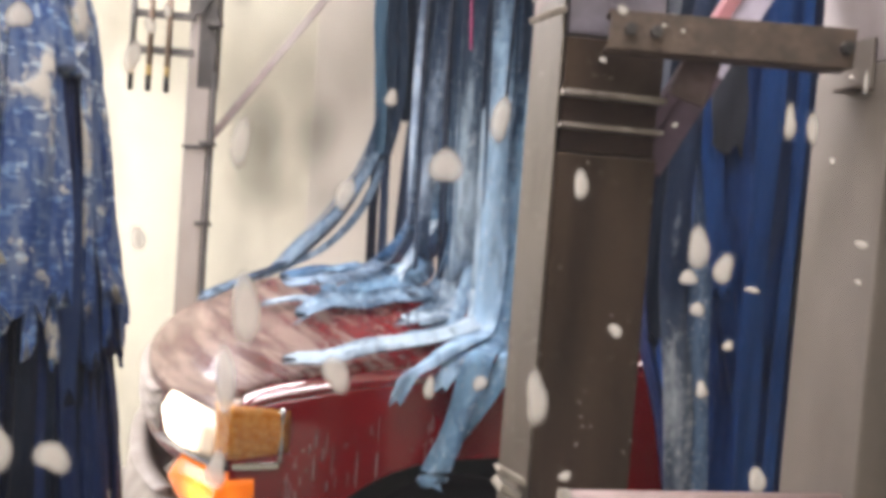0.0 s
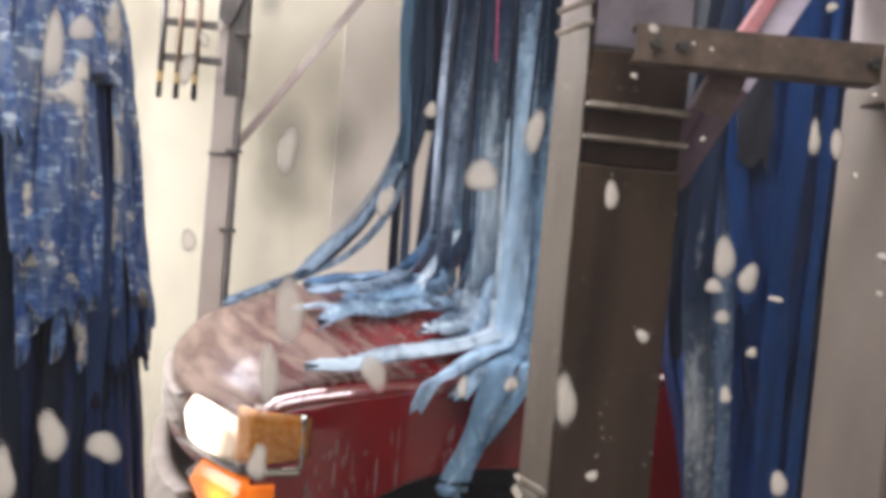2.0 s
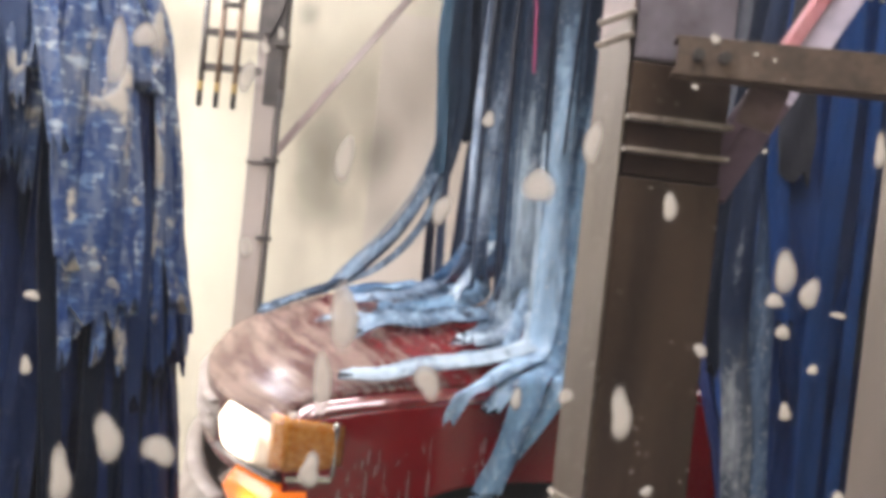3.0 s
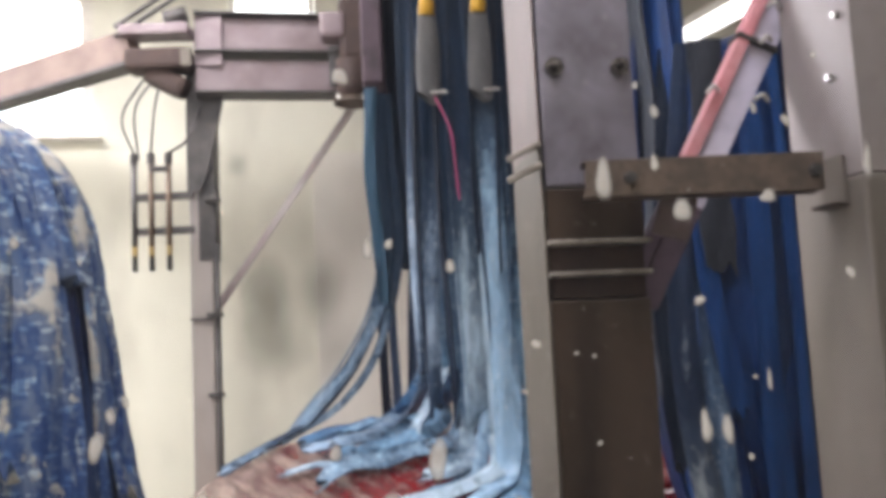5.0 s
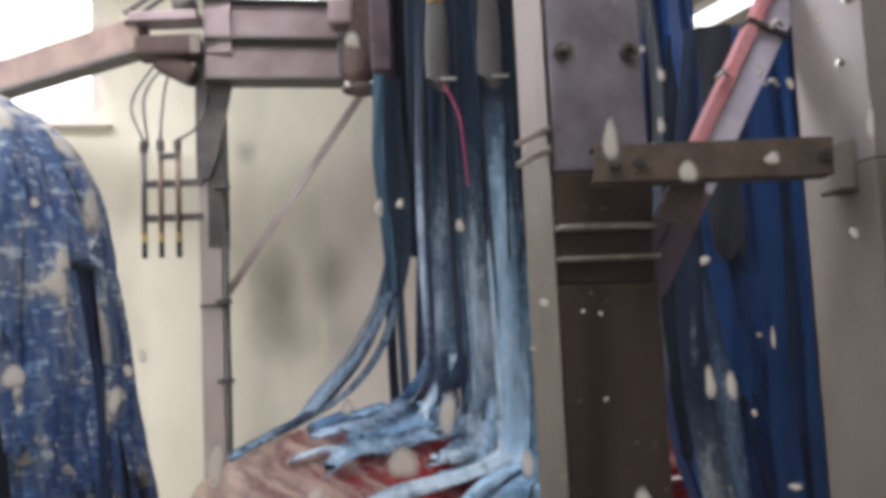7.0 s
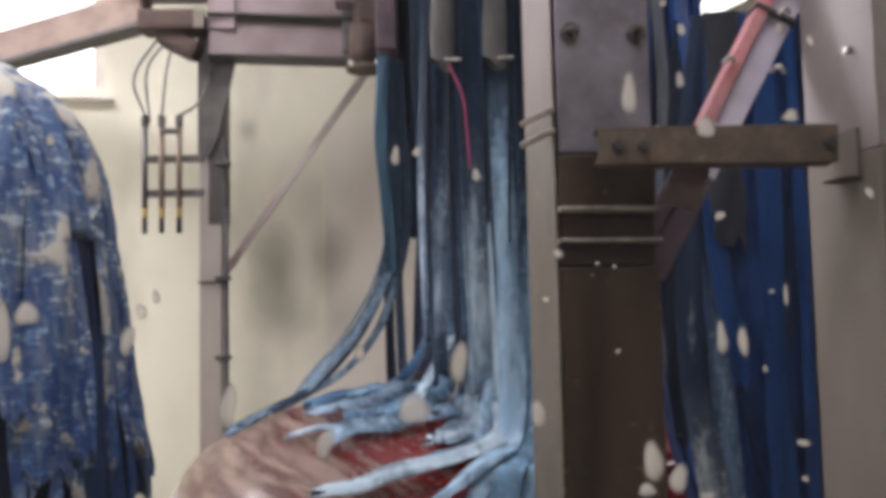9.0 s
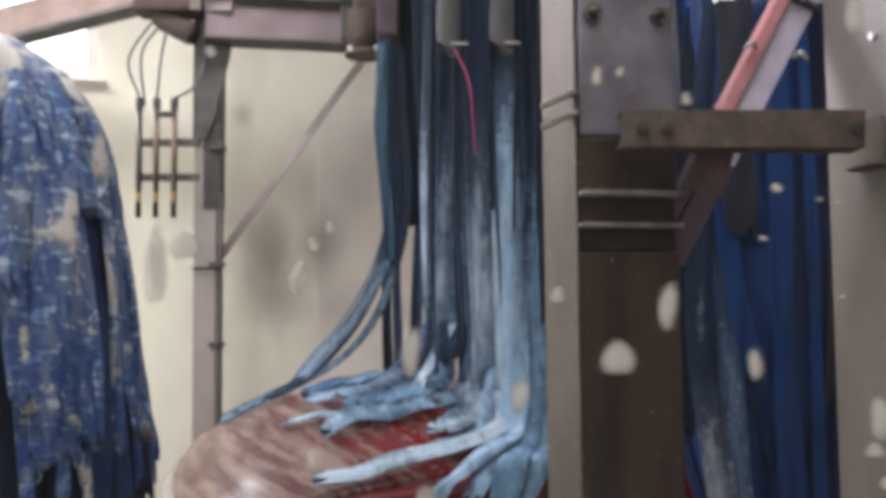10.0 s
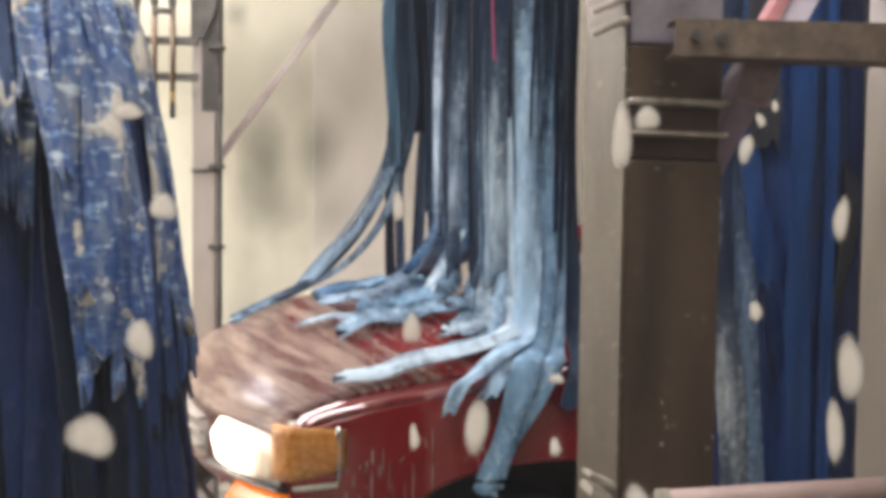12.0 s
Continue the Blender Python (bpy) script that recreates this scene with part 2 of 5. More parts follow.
def car_paint(name, lathered, coat=0.4, coat_ior=1.6):
    """Red paint with a drying film of lather that was pushed towards the nose."""
    m, n, l, b = nodes_of(name)
    tc = n.new("ShaderNodeTexCoord").outputs["Object"]
    sep = n.new("ShaderNodeSeparateXYZ")
    l.new(tc, sep.inputs[0])
    # brush strokes that follow the curve of the nose
    q = calc(n, l, "ABSOLUTE", calc(n, l, "SUBTRACT", calc(n, l, "MULTIPLY", sep.outputs[1], 2 / 1.7), 1.0))
    back = calc(n, l, "SUBTRACT", sep.outputs[0], calc(n, l, "MULTIPLY", calc(n, l, "POWER", q, 2.6), 0.2))
    curve = n.new("ShaderNodeCombineXYZ")
    l.new(back, curve.inputs[0])
    l.new(sep.outputs[1], curve.inputs[1])
    l.new(sep.outputs[2], curve.inputs[2])
    streak = noise_tex(n, l, curve.outputs[0], 30, 5, 0.7, (0.95, 0.085, 0.25))
    lump = noise_tex(n, l, tc, 42, 4, 0.65)
    front = n.new("ShaderNodeMapRange")
    front.inputs[1].default_value, front.inputs[2].default_value = 0.9, 0.05
    l.new(sep.outputs[0], front.inputs[0])
    top = n.new("ShaderNodeMapRange")
    top.inputs[1].default_value, top.inputs[2].default_value = 0.78, 0.86
    l.new(sep.outputs[2], top.inputs[0])
    rag = calc(n, l, "ADD", calc(n, l, "MULTIPLY", streak, 0.7), calc(n, l, "MULTIPLY", lump, 0.4))
    film = calc(n, l, "ADD", calc(n, l, "MULTIPLY", front.outputs[0], 0.46), rag)
    film = calc(n, l, "MULTIPLY", calc(n, l, "MULTIPLY", ramp(n, l, film, 0.72, 0.94), top.outputs[0]), lathered)
    suds = mix(n, l, ramp(n, l, streak, 0.43, 0.59), (0.040, 0.012, 0.009), (0.27, 0.205, 0.165))
    red = mix(n, l, lump, (0.25, 0.005, 0.010), (0.16, 0.003, 0.006))
    l.new(mix(n, l, calc(n, l, "MULTIPLY", film, 0.85), red, suds), b.inputs["Base Color"])
    rg = n.new("ShaderNodeMapRange")
    rg.inputs[3].default_value, rg.inputs[4].default_value = 0.10, 0.36
    l.new(film, rg.inputs[0])
    l.new(rg.outputs[0], b.inputs["Roughness"])
    b.inputs["Coat Weight"].default_value, b.inputs["Coat Roughness"].default_value = coat, 0.05 + 0.1 * lathered
    b.inputs["Coat IOR"].default_value = coat_ior
    b.inputs["Specular IOR Level"].default_value = 0.5 - 0.3 * lathered
    specks = ramp(n, l, noise_tex(n, l, tc, 150, 3, 0.6), 0.52, 0.66)
    relief = calc(n, l, "MULTIPLY", calc(n, l, "ADD", calc(n, l, "MULTIPLY", lump, 0.35), streak), film)
    relief = calc(n, l, "ADD", relief, calc(n, l, "MULTIPLY", specks, 0.35 * lathered))
    bump(n, l, b, relief, 0.5, 0.012)
    return m


def window_glass():
    m, n, l, b = nodes_of("window_glass")
    clear, gloss, blend = n.new("ShaderNodeBsdfTransparent"), n.new("ShaderNodeBsdfGlossy"), n.new("ShaderNodeMixShader")
    clear.inputs[0].default_value = (0.97, 0.975, 0.965, 1)
    gloss.inputs["Roughness"].default_value = 0.02
    blend.inputs[0].default_value = 0.03
    l.new(clear.outputs[0], blend.inputs[1])
    l.new(gloss.outputs[0], blend.inputs[2])
    # a thin translucent layer over the pane, added as a veil of haze
    film, veil = n.new("ShaderNodeBsdfTranslucent"), n.new("ShaderNodeMixShader")
    film.inputs[0].default_value = (0.85, 0.85, 0.85, 1)
    pos = n.new("ShaderNodeNewGeometry").outputs["Position"]
    thick = n.new("ShaderNodeMapRange")
    thick.inputs[3].default_value, thick.inputs[4].default_value = 0.0, 0.010
    l.new(noise_tex(n, l, pos, 14, 4, 0.6, (1, 1, 0.5)), thick.inputs[0])
    l.new(thick.outputs[0], veil.inputs[0])
    l.new(blend.outputs[0], veil.inputs[1])
    l.new(film.outputs[0], veil.inputs[2])
    l.new(veil.outputs[0], n["Material Output"].inputs[0])
    return m


def lather_spot():
    """Thin soap film on the pane: it scatters light from both sides and thins out to nothing at its rim."""
    m, n, l, b = nodes_of("soap_lather")
    dif, tra, blend = n.new("ShaderNodeBsdfDiffuse"), n.new("ShaderNodeBsdfTranslucent"), n.new("ShaderNodeMixShader")
    pos = n.new("ShaderNodeNewGeometry").outputs["Position"]
    col = mix(n, l, noise_tex(n, l, pos, 300, 3), (0.60, 0.555, 0.475), (0.70, 0.655, 0.57))
    for s in (dif, tra):
        l.new(col, s.inputs[0])
    blend.inputs[0].default_value = 0.8
    l.new(dif.outputs[0], blend.inputs[1])
    l.new(tra.outputs[0], blend.inputs[2])
    rim = n.new("ShaderNodeUVMap").outputs[0]
    sep = n.new("ShaderNodeSeparateXYZ")
    l.new(rim, sep.inputs[0])
    thin = ramp(n, l, calc(n, l, "ADD", sep.outputs[0], calc(n, l, "MULTIPLY", noise_tex(n, l, pos, 260, 3), 0.25)), 0.06, 1.0, (0, 0, 0), (0.86, 0.86, 0.86))
    clear, film = n.new("ShaderNodeBsdfTransparent"), n.new("ShaderNodeMixShader")
    l.new(thin, film.inputs[0])
    l.new(clear.outputs[0], film.inputs[1])
    l.new(blend.outputs[0], film.inputs[2])
    l.new(film.outputs[0], n["Material Output"].inputs[0])
    return m


PLASTER = surface("cream_plaster", (0.76, 0.735, 0.60), (0.44, 0.42, 0.34), 0.65, big=1.9, fine=30, lo=0.43, hi=0.72, relief=0.1, stretch=(1, 1, 0.55), grain=0.12,
                  damp=((-0.82, 1.85, 0.17, 0.30, 0.75), (-0.54, 1.91, 0.16, 0.26, 0.7), (-0.81, 1.60, 0.24, 0.2, 0.5), (-0.98, 2.65, 0.07, 0.09, 0.5), (-0.6, 2.25, 0.3, 0.4, 0.3)))
WALLTONE = surface("grey_cream_wall_tone", (0.76, 0.72, 0.635), (0.53, 0.495, 0.43), 0.6, big=2.2, fine=30, lo=0.43, hi=0.75, relief=0.1, stretch=(1, 1, 0.5), grain=0.12,
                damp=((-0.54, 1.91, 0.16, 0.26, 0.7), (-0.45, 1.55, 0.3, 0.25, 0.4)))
STAYPAINT = surface("pale_grey_paint", (0.46, 0.41, 0.39), (0.34, 0.27, 0.26), 0.5, 0.1, big=4, fine=60)
FLANGE = surface("foam_flecked_steel_edge", (0.36, 0.32, 0.28), (0.16, 0.13, 0.105), 0.5, 0.2, big=30, fine=90, flecks=0.8)
CONCRETE = surface("wet_concrete", (0.30, 0.28, 0.26), (0.17, 0.16, 0.15), 0.35, big=1.6, fine=60, relief=0.3)
CEIL = surface("ceiling_paint", (0.62, 0.60, 0.55), (0.48, 0.46, 0.42), 0.7, big=0.9)
DARKWALL = surface("corridor_paint", (0.10, 0.095, 0.09), (0.07, 0.066, 0.062), 0.7, big=1.2)
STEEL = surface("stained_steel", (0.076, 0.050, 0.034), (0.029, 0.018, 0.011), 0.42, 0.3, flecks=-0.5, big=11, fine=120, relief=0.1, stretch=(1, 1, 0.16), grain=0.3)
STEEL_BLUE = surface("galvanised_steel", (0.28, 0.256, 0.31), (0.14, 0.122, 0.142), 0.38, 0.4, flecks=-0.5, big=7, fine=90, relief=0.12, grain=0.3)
STEEL_PALE = surface("paler_steel", (0.137, 0.116, 0.093), (0.097, 0.081, 0.062), 0.5, 0.25, flecks=0.1, big=6, fine=70, relief=0.2, stretch=(1, 1, 0.4), grain=0.25)
RUST = surface("rusted_steel", (0.075, 0.056, 0.044), (0.16, 0.115, 0.085), 0.6, 0.3, flecks=-0.8, big=14, fine=120, relief=0.3)
GUSSET = surface("purple_brown_paint", (0.10, 0.07, 0.065), (0.15, 0.10, 0.10), 0.6, 0.1, big=16, fine=90)
DARKBROWN = surface("dark_rust_brown", (0.042, 0.024, 0.019), (0.075, 0.045, 0.034), 0.78, 0.05, big=14, fine=120, relief=0.3)
GREYPOST = surface("grey_coated_steel", (0.36, 0.32, 0.295), (0.24, 0.205, 0.19), 0.5, 0.2, big=5, fine=60, relief=0.1, stretch=(1, 1, 0.35), grain=0.2)
BUMPER = surface("soapy_grey_plastic", (0.34, 0.30, 0.27), (0.20, 0.17, 0.15), 0.5, 0.0, big=7, fine=60, relief=0.1, grain=0.2)
RIGHTPOST = surface("grey_enamelled_steel", (0.215, 0.184, 0.155), (0.15, 0.125, 0.104), 0.5, 0.15, big=5, fine=60, relief=0.1, stretch=(1, 1, 0.35), grain=0.2)
UPPERPOST = surface("paler_pinkish_grey", (0.30, 0.258, 0.254), (0.20, 0.17, 0.165), 0.45, 0.15, big=6, fine=60, relief=0.1, stretch=(1, 1, 0.35), grain=0.2)
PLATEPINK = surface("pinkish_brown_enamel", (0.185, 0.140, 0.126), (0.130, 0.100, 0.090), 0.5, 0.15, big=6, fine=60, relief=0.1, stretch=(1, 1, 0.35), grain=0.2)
DARKSTEEL = surface("dark_steel", (0.062, 0.058, 0.057), (0.12, 0.108, 0.10), 0.5, 0.5, big=9, fine=80)
BROWNARM = surface("brown_weathered_paint", (0.24, 0.17, 0.14), (0.15, 0.10, 0.08), 0.55, 0.15, big=8, fine=60)
MAUVE = surface("mauve_painted_steel", (0.23, 0.18, 0.185), (0.16, 0.115, 0.115), 0.5, 0.2, big=6, fine=60)
PINK = surface("pink_painted_steel", (0.62, 0.24, 0.27), (0.52, 0.28, 0.30), 0.5, 0.1, big=9, fine=70)
LILAC = surface("lilac_plastic", (0.60, 0.55, 0.66), (0.48, 0.44, 0.56), 0.5, big=9, fine=60)
DARKPURPLE = surface("dark_purple_paint", (0.13, 0.085, 0.11), (0.065, 0.045, 0.055), 0.55, 0.1, big=12, fine=70)
PALEPINK = surface("pale_pink_plastic", (0.38, 0.27, 0.25), (0.30, 0.22, 0.20), 0.5, big=9, fine=60)
PALEPLASTIC = surface("dirty_white_plastic", (0.34, 0.305, 0.25), (0.20, 0.175, 0.14), 0.5, big=22, fine=80)
THINFOAM = surface("thin_pinkish_foam", (0.36, 0.22, 0.21), (0.22, 0.11, 0.11), 0.4, big=40, fine=160)
WHITE = surface("white_plastic", (0.72, 0.68, 0.60), (0.56, 0.52, 0.46), 0.5, big=12, fine=80)
BLACK = surface("black_rubber", (0.010, 0.010, 0.011), (0.017, 0.016, 0.016), 0.75, big=8, fine=90, relief=0.4)
BLACK.node_tree.nodes["Principled BSDF"].inputs["Specular IOR Level"].default_value = 0.15
GREYBAG = surface("grey_wet_canvas", (0.11, 0.105, 0.105), (0.06, 0.06, 0.062), 0.7, big=12, fine=110, relief=0.5, stretch=(1, 1, 0.3))
YELLOW = surface("yellow_webbing", (0.75, 0.42, 0.03), (0.55, 0.30, 0.03), 0.6, big=20, fine=140)
CHROME = surface("chrome", (0.72, 0.70, 0.66), (0.55, 0.52, 0.48), 0.14, 1.0, big=10, fine=60, relief=0.03, grain=0.1)
NUT = surface("dark_wet_nut", (0.10, 0.085, 0.085), (0.22, 0.20, 0.19), 0.25, 0.8, big=60, fine=90)
BRIGHT_BOLT = surface("bright_bolt_steel", (0.6, 0.58, 0.55), (0.4, 0.38, 0.35), 0.3, 0.9, big=30, fine=90)
DULL = cloth("dull_blue_felt", (0.010, 0.024, 0.075), (0.036, 0.078, 0.21), (0.06, 0.11, 0.26), 0.05, 0.4, 1.2)
SLATE = cloth("slate_grey_felt", (0.030, 0.034, 0.046), (0.062, 0.070, 0.092), (0.06, 0.07, 0.10), 0.0, 1.5, 3.0)
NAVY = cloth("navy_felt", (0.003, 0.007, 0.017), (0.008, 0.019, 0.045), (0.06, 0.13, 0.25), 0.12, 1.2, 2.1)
DENIM = cloth("denim_blue_felt", (0.003, 0.010, 0.024), (0.010, 0.034, 0.075), (0.11, 0.24, 0.42), 0.70, 1.0, 1.7)
SWEPT = cloth("swept_pale_blue_felt", (0.003, 0.010, 0.024), (0.010, 0.034, 0.075), (0.23, 0.41, 0.60), 0.84, 0.95, 1.5)
PALE = cloth("pale_grey_blue_felt", (0.010, 0.022, 0.045), (0.03, 0.065, 0.12), (0.29, 0.41, 0.55), 0.86, 0.9, 1.25)
TEAL = cloth("dark_teal_felt", (0.008, 0.034, 0.062), (0.020, 0.085, 0.15), (0.06, 0.12, 0.2), 0.05, 1.4, 2.4)
SOAPY = cloth("soapy_pale_blue_felt", (0.004, 0.012, 0.030), (0.012, 0.042, 0.092), (0.34, 0.51, 0.68), 0.88, 0.85, 1.35)
FOAMY = cloth("foam_white_blue_felt", (0.005, 0.013, 0.032), (0.018, 0.050, 0.11), (0.51, 0.65, 0.76), 0.93, 0.85, 1.4)
FILMED = cloth("felt_with_a_pale_film", (0.008, 0.020, 0.045), (0.026, 0.06, 0.12), (0.36, 0.46, 0.59), 0.96, 0.8, 1.15, (1.5, 1.8))
AIRY = cloth("pale_felt_ends", (0.008, 0.020, 0.042), (0.025, 0.06, 0.115), (0.29, 0.42, 0.56), 0.88, 0.40, 0.90)
ROYAL = cloth("royal_blue_felt", (0.007, 0.028, 0.11), (0.017, 0.080, 0.30), (0.05, 0.14, 0.42), 0.0, 1.5, 3.0)
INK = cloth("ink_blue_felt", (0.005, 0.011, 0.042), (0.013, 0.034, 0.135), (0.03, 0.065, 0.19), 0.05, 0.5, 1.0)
TIPPED = cloth("blue_felt_with_soapy_ends", (0.010, 0.018, 0.04), (0.024, 0.048, 0.11), (0.72, 0.79, 0.86), 0.98, 0.62, 0.9, (1.25, 1.8))
BRIGHT = cloth("bright_royal_felt", (0.009, 0.045, 0.17), (0.024, 0.11, 0.38), (0.05, 0.15, 0.45), 0.0, 1.5, 3.0)
STREAKED = cloth("streaked_slate_felt", (0.010, 0.020, 0.045), (0.03, 0.065, 0.14), (0.16, 0.26, 0.42), 0.55, 0.6, 1.0, (1.4, 1.9))
LATHERED = lathered_felt("lathered_blue_felt")
HAZY = cloth("hazy_blue_felt", (0.012, 0.030, 0.09), (0.04, 0.085, 0.22), (0.20, 0.26, 0.36), 0.3, 0.2, 0.8)
PAINT = car_paint("lathered_red_paint", 1.0, 0.35, 1.45)
# Coat index raised well above paint so the body edge draws a bright highlight.
GLOSSEDGE = car_paint("high_gloss_red_paint", 0.0, 1.0, 2.6)
CLEAN = car_paint("wet_red_paint", 0.0)
GLASS = window_glass()
LATHER = lather_spot()
HEADLAMP = lamp_lens("lit_headlamp", (1.0, 0.92, 0.74), (0.78, 0.62, 0.42), 22.0, 0.28, 0.235, 0.935, 0.17, 260)
TURN = lamp_lens("lit_turn_lamp", (1.0, 0.42, 0.02), (0.95, 0.20, 0.01), 2.2, 0.7, 0.06, 0.745, 0.10, 300)
AMBER = surface("amber_lens", (0.55, 0.18, 0.012), (0.75, 0.38, 0.10), 0.15, big=55, fine=150, relief=0.5, coat=0.8)
LENS = surface("clear_lens", (0.85, 0.80, 0.70), (0.70, 0.64, 0.54), 0.12, big=30, fine=120, relief=0.4, coat=0.8)
CABGLASS = surface("tinted_car_glass", (0.015, 0.017, 0.02), (0.02, 0.022, 0.025), 0.08, big=6, fine=40, relief=0.0, coat=1.0)
SKYGLOW = glow("bright_sky_backdrop", (0.97, 0.98, 1.0), 5.0)
TUBE = glow("lit_strip_tube", (1.0, 0.95, 0.86), 5.0)


# ---- mesh helpers ----
def part(name, bm, material, parent=None, label="", smooth=False):
    me = bpy.data.meshes.new(name)
    bm.normal_update()
    bm.to_mesh(me)
    bm.free()
    me.materials.append(material)
    if smooth:
        for p in me.polygons:
            p.use_smooth = True
    ob = new(name, me)
    ob.parent = parent
    if label:
        ob["label"] = label
    return ob


def thing(name, label, category, m=None, group="", kind=""):
    ob = new(name)
    ob.empty_display_size = 0.1
    if m is not None:
        ob.matrix_world = m
    return tagged(ob, label, category, group, kind)


def box(sx, sy, sz, at=(0, 0, 0), bevel=0.004, bm=None, turn=None):
    """A bevelled box centred on at."""
    bm = bm or bmesh.new()
    made = bmesh.ops.create_cube(bm, size=1.0)["verts"]
    m = Matrix.Translation(at) @ (turn or Matrix.Identity(4)) @ Matrix.Diagonal((sx, sy, sz, 1))
    bmesh.ops.transform(bm, matrix=m, verts=made)
    if bevel:
        edges = list({e for v in made for e in v.link_edges})
        bmesh.ops.bevel(bm, geom=edges, offset=min(bevel, 0.3 * min(sx, sy, sz)), segments=2, affect="EDGES", profile=0.6)
    return bm


def smooth_path(pts, n):
    """Catmull-Rom through pts, n steps."""
    p = [Vector(q) for q in pts]
    p = [2 * p[0] - p[1]] + p + [2 * p[-1] - p[-2]]
    out, spans = [], len(p) - 3
    for i in range(n + 1):
        f = i / n * spans
        k = min(int(f), spans - 1)
        t = f - k
        a, b, c, d = p[k:k + 4]
        out.append(0.5 * ((2 * b) + (c - a) * t + (2 * a - 5 * b + 4 * c - d) * t * t + (3 * b - a - 3 * c + d) * t ** 3))
    return out


def tube(pts, r, seg=10, bm=None, r2=None):
    """A round bar along a list of points."""
    bm = bm or bmesh.new()
    pts = [Vector(p) for p in pts]
    rings, up = [], Vector((0.13, 0.31, 0.94))
    for i, p in enumerate(pts):
        d = (pts[min(i + 1, len(pts) - 1)] - pts[max(i - 1, 0)]).normalized()
        a = d.cross(up).normalized() if abs(d.dot(up)) < 0.98 else d.cross(Vector((1, 0, 0))).normalized()
        b = d.cross(a)
        rad = r if r2 is None else r + (r2 - r) * i / (len(pts) - 1)
        rings.append([bm.verts.new(p + rad * (math.cos(k * math.tau / seg) * a + math.sin(k * math.tau / seg) * b)) for k in range(seg)])
    for q, w in zip(rings, rings[1:]):
        for k in range(seg):
            bm.faces.new((q[k], q[(k + 1) % seg], w[(k + 1) % seg], w[k]))
    bm.faces.new(rings[0][::-1])
    bm.faces.new(rings[-1])
    return bm


def ribbon(pts, width, side, thick=0.006, bow=0.15, end=0.9, twist=0.0, ragged=0.0, lay=None, hang=None, tilt=0.0):
    """A felt strip along pts. side: its width direction at the start; bow: how far it curls across; twist: degrees over its length."""
    bm = bmesh.new()
    uvl = bm.loops.layers.uv.new("UVMap")
    n = len(pts)
    side = Vector(side)
    rings, across = [], (-1.0, -0.5, 0.0, 0.5, 1.0)
    run = [0.0]
    for p, q in zip(pts, pts[1:]):
        run.append(run[-1] + (q - p).length)
    for i, p in enumerate(pts):
        d = (pts[min(i + 1, n - 1)] - pts[max(i - 1, 0)]).normalized()
        f = i / (n - 1)
        w = side - d * side.dot(d)
        if w.length < 1e-4:
            w = d.orthogonal()
        w.normalize()
        w = Matrix.Rotation(radians(twist * f), 3, d) @ w
        if lay is not None and i > lay - 8:
            flat = d.cross(Vector((0, 0, 1)))
            if flat.length > 1e-3:
                flat.normalize()
                g = min(1.0, (i - lay + 8) / 8)
                if hang is None:
                    flat = (flat if flat.y > 0 else -flat) * math.cos(tilt) + Vector((0, 0, math.sin(tilt)))
                    p = p + Vector((0, 0, 0.4 * width * math.sin(tilt) * g))
                w = (w * (1 - g) + (flat if flat.dot(w) > 0 else -flat) * g).normalized()
        if hang is not None and i > hang[0] - 3:
            g = min(1.0, (i - hang[0] + 3) / 5)
            h = Vector(hang[1])
            w = (w * (1 - g) + (h if h.dot(w) > 0 else -h) * g).normalized()
        nrm = w.cross(d)
        half = 0.5 * width * (1 + (end - 1) * f) * (0.94 + 0.06 * math.sin(17 * f + width * 900))
        flut = bow * width * math.sin(3.1 * f + 400 * width)
        ring = []
        for sgn in (1, -1):
            for a in (across if sgn > 0 else across[::-1]):
                rag = d * (ragged * math.sin(a * 5 + 31 * width)) if i == n - 1 else Vector()
                ring.append(bm.verts.new(p + w * (a * half) + nrm * (flut * (1 - a * a) + 0.045 * width * math.sin(4 * a + 13 * f + 700 * width) + sgn * thick / 2) + rag))
        rings.append(ring)
    m = len(rings[0])
    for i in range(n - 1):
        for k in range(m):
            q = (k + 1) % m
            face = bm.faces.new((rings[i][k], rings[i][q], rings[i + 1][q], rings[i + 1][k]))
            face.smooth = k not in (4, 9)
            vs = (run[i], run[i], run[i + 1], run[i + 1])
            us = (k / m, (k + 1) / m, (k + 1) / m, k / m)
            for loop, u, v in zip(face.loops, us, vs):
                loop[uvl].uv = (u, v)
    bm.faces.new(rings[0][::-1])
    bm.faces.new(rings[-1])
    for e in bm.edges:
        e.smooth = all(f.smooth for f in e.link_faces)
    return bm


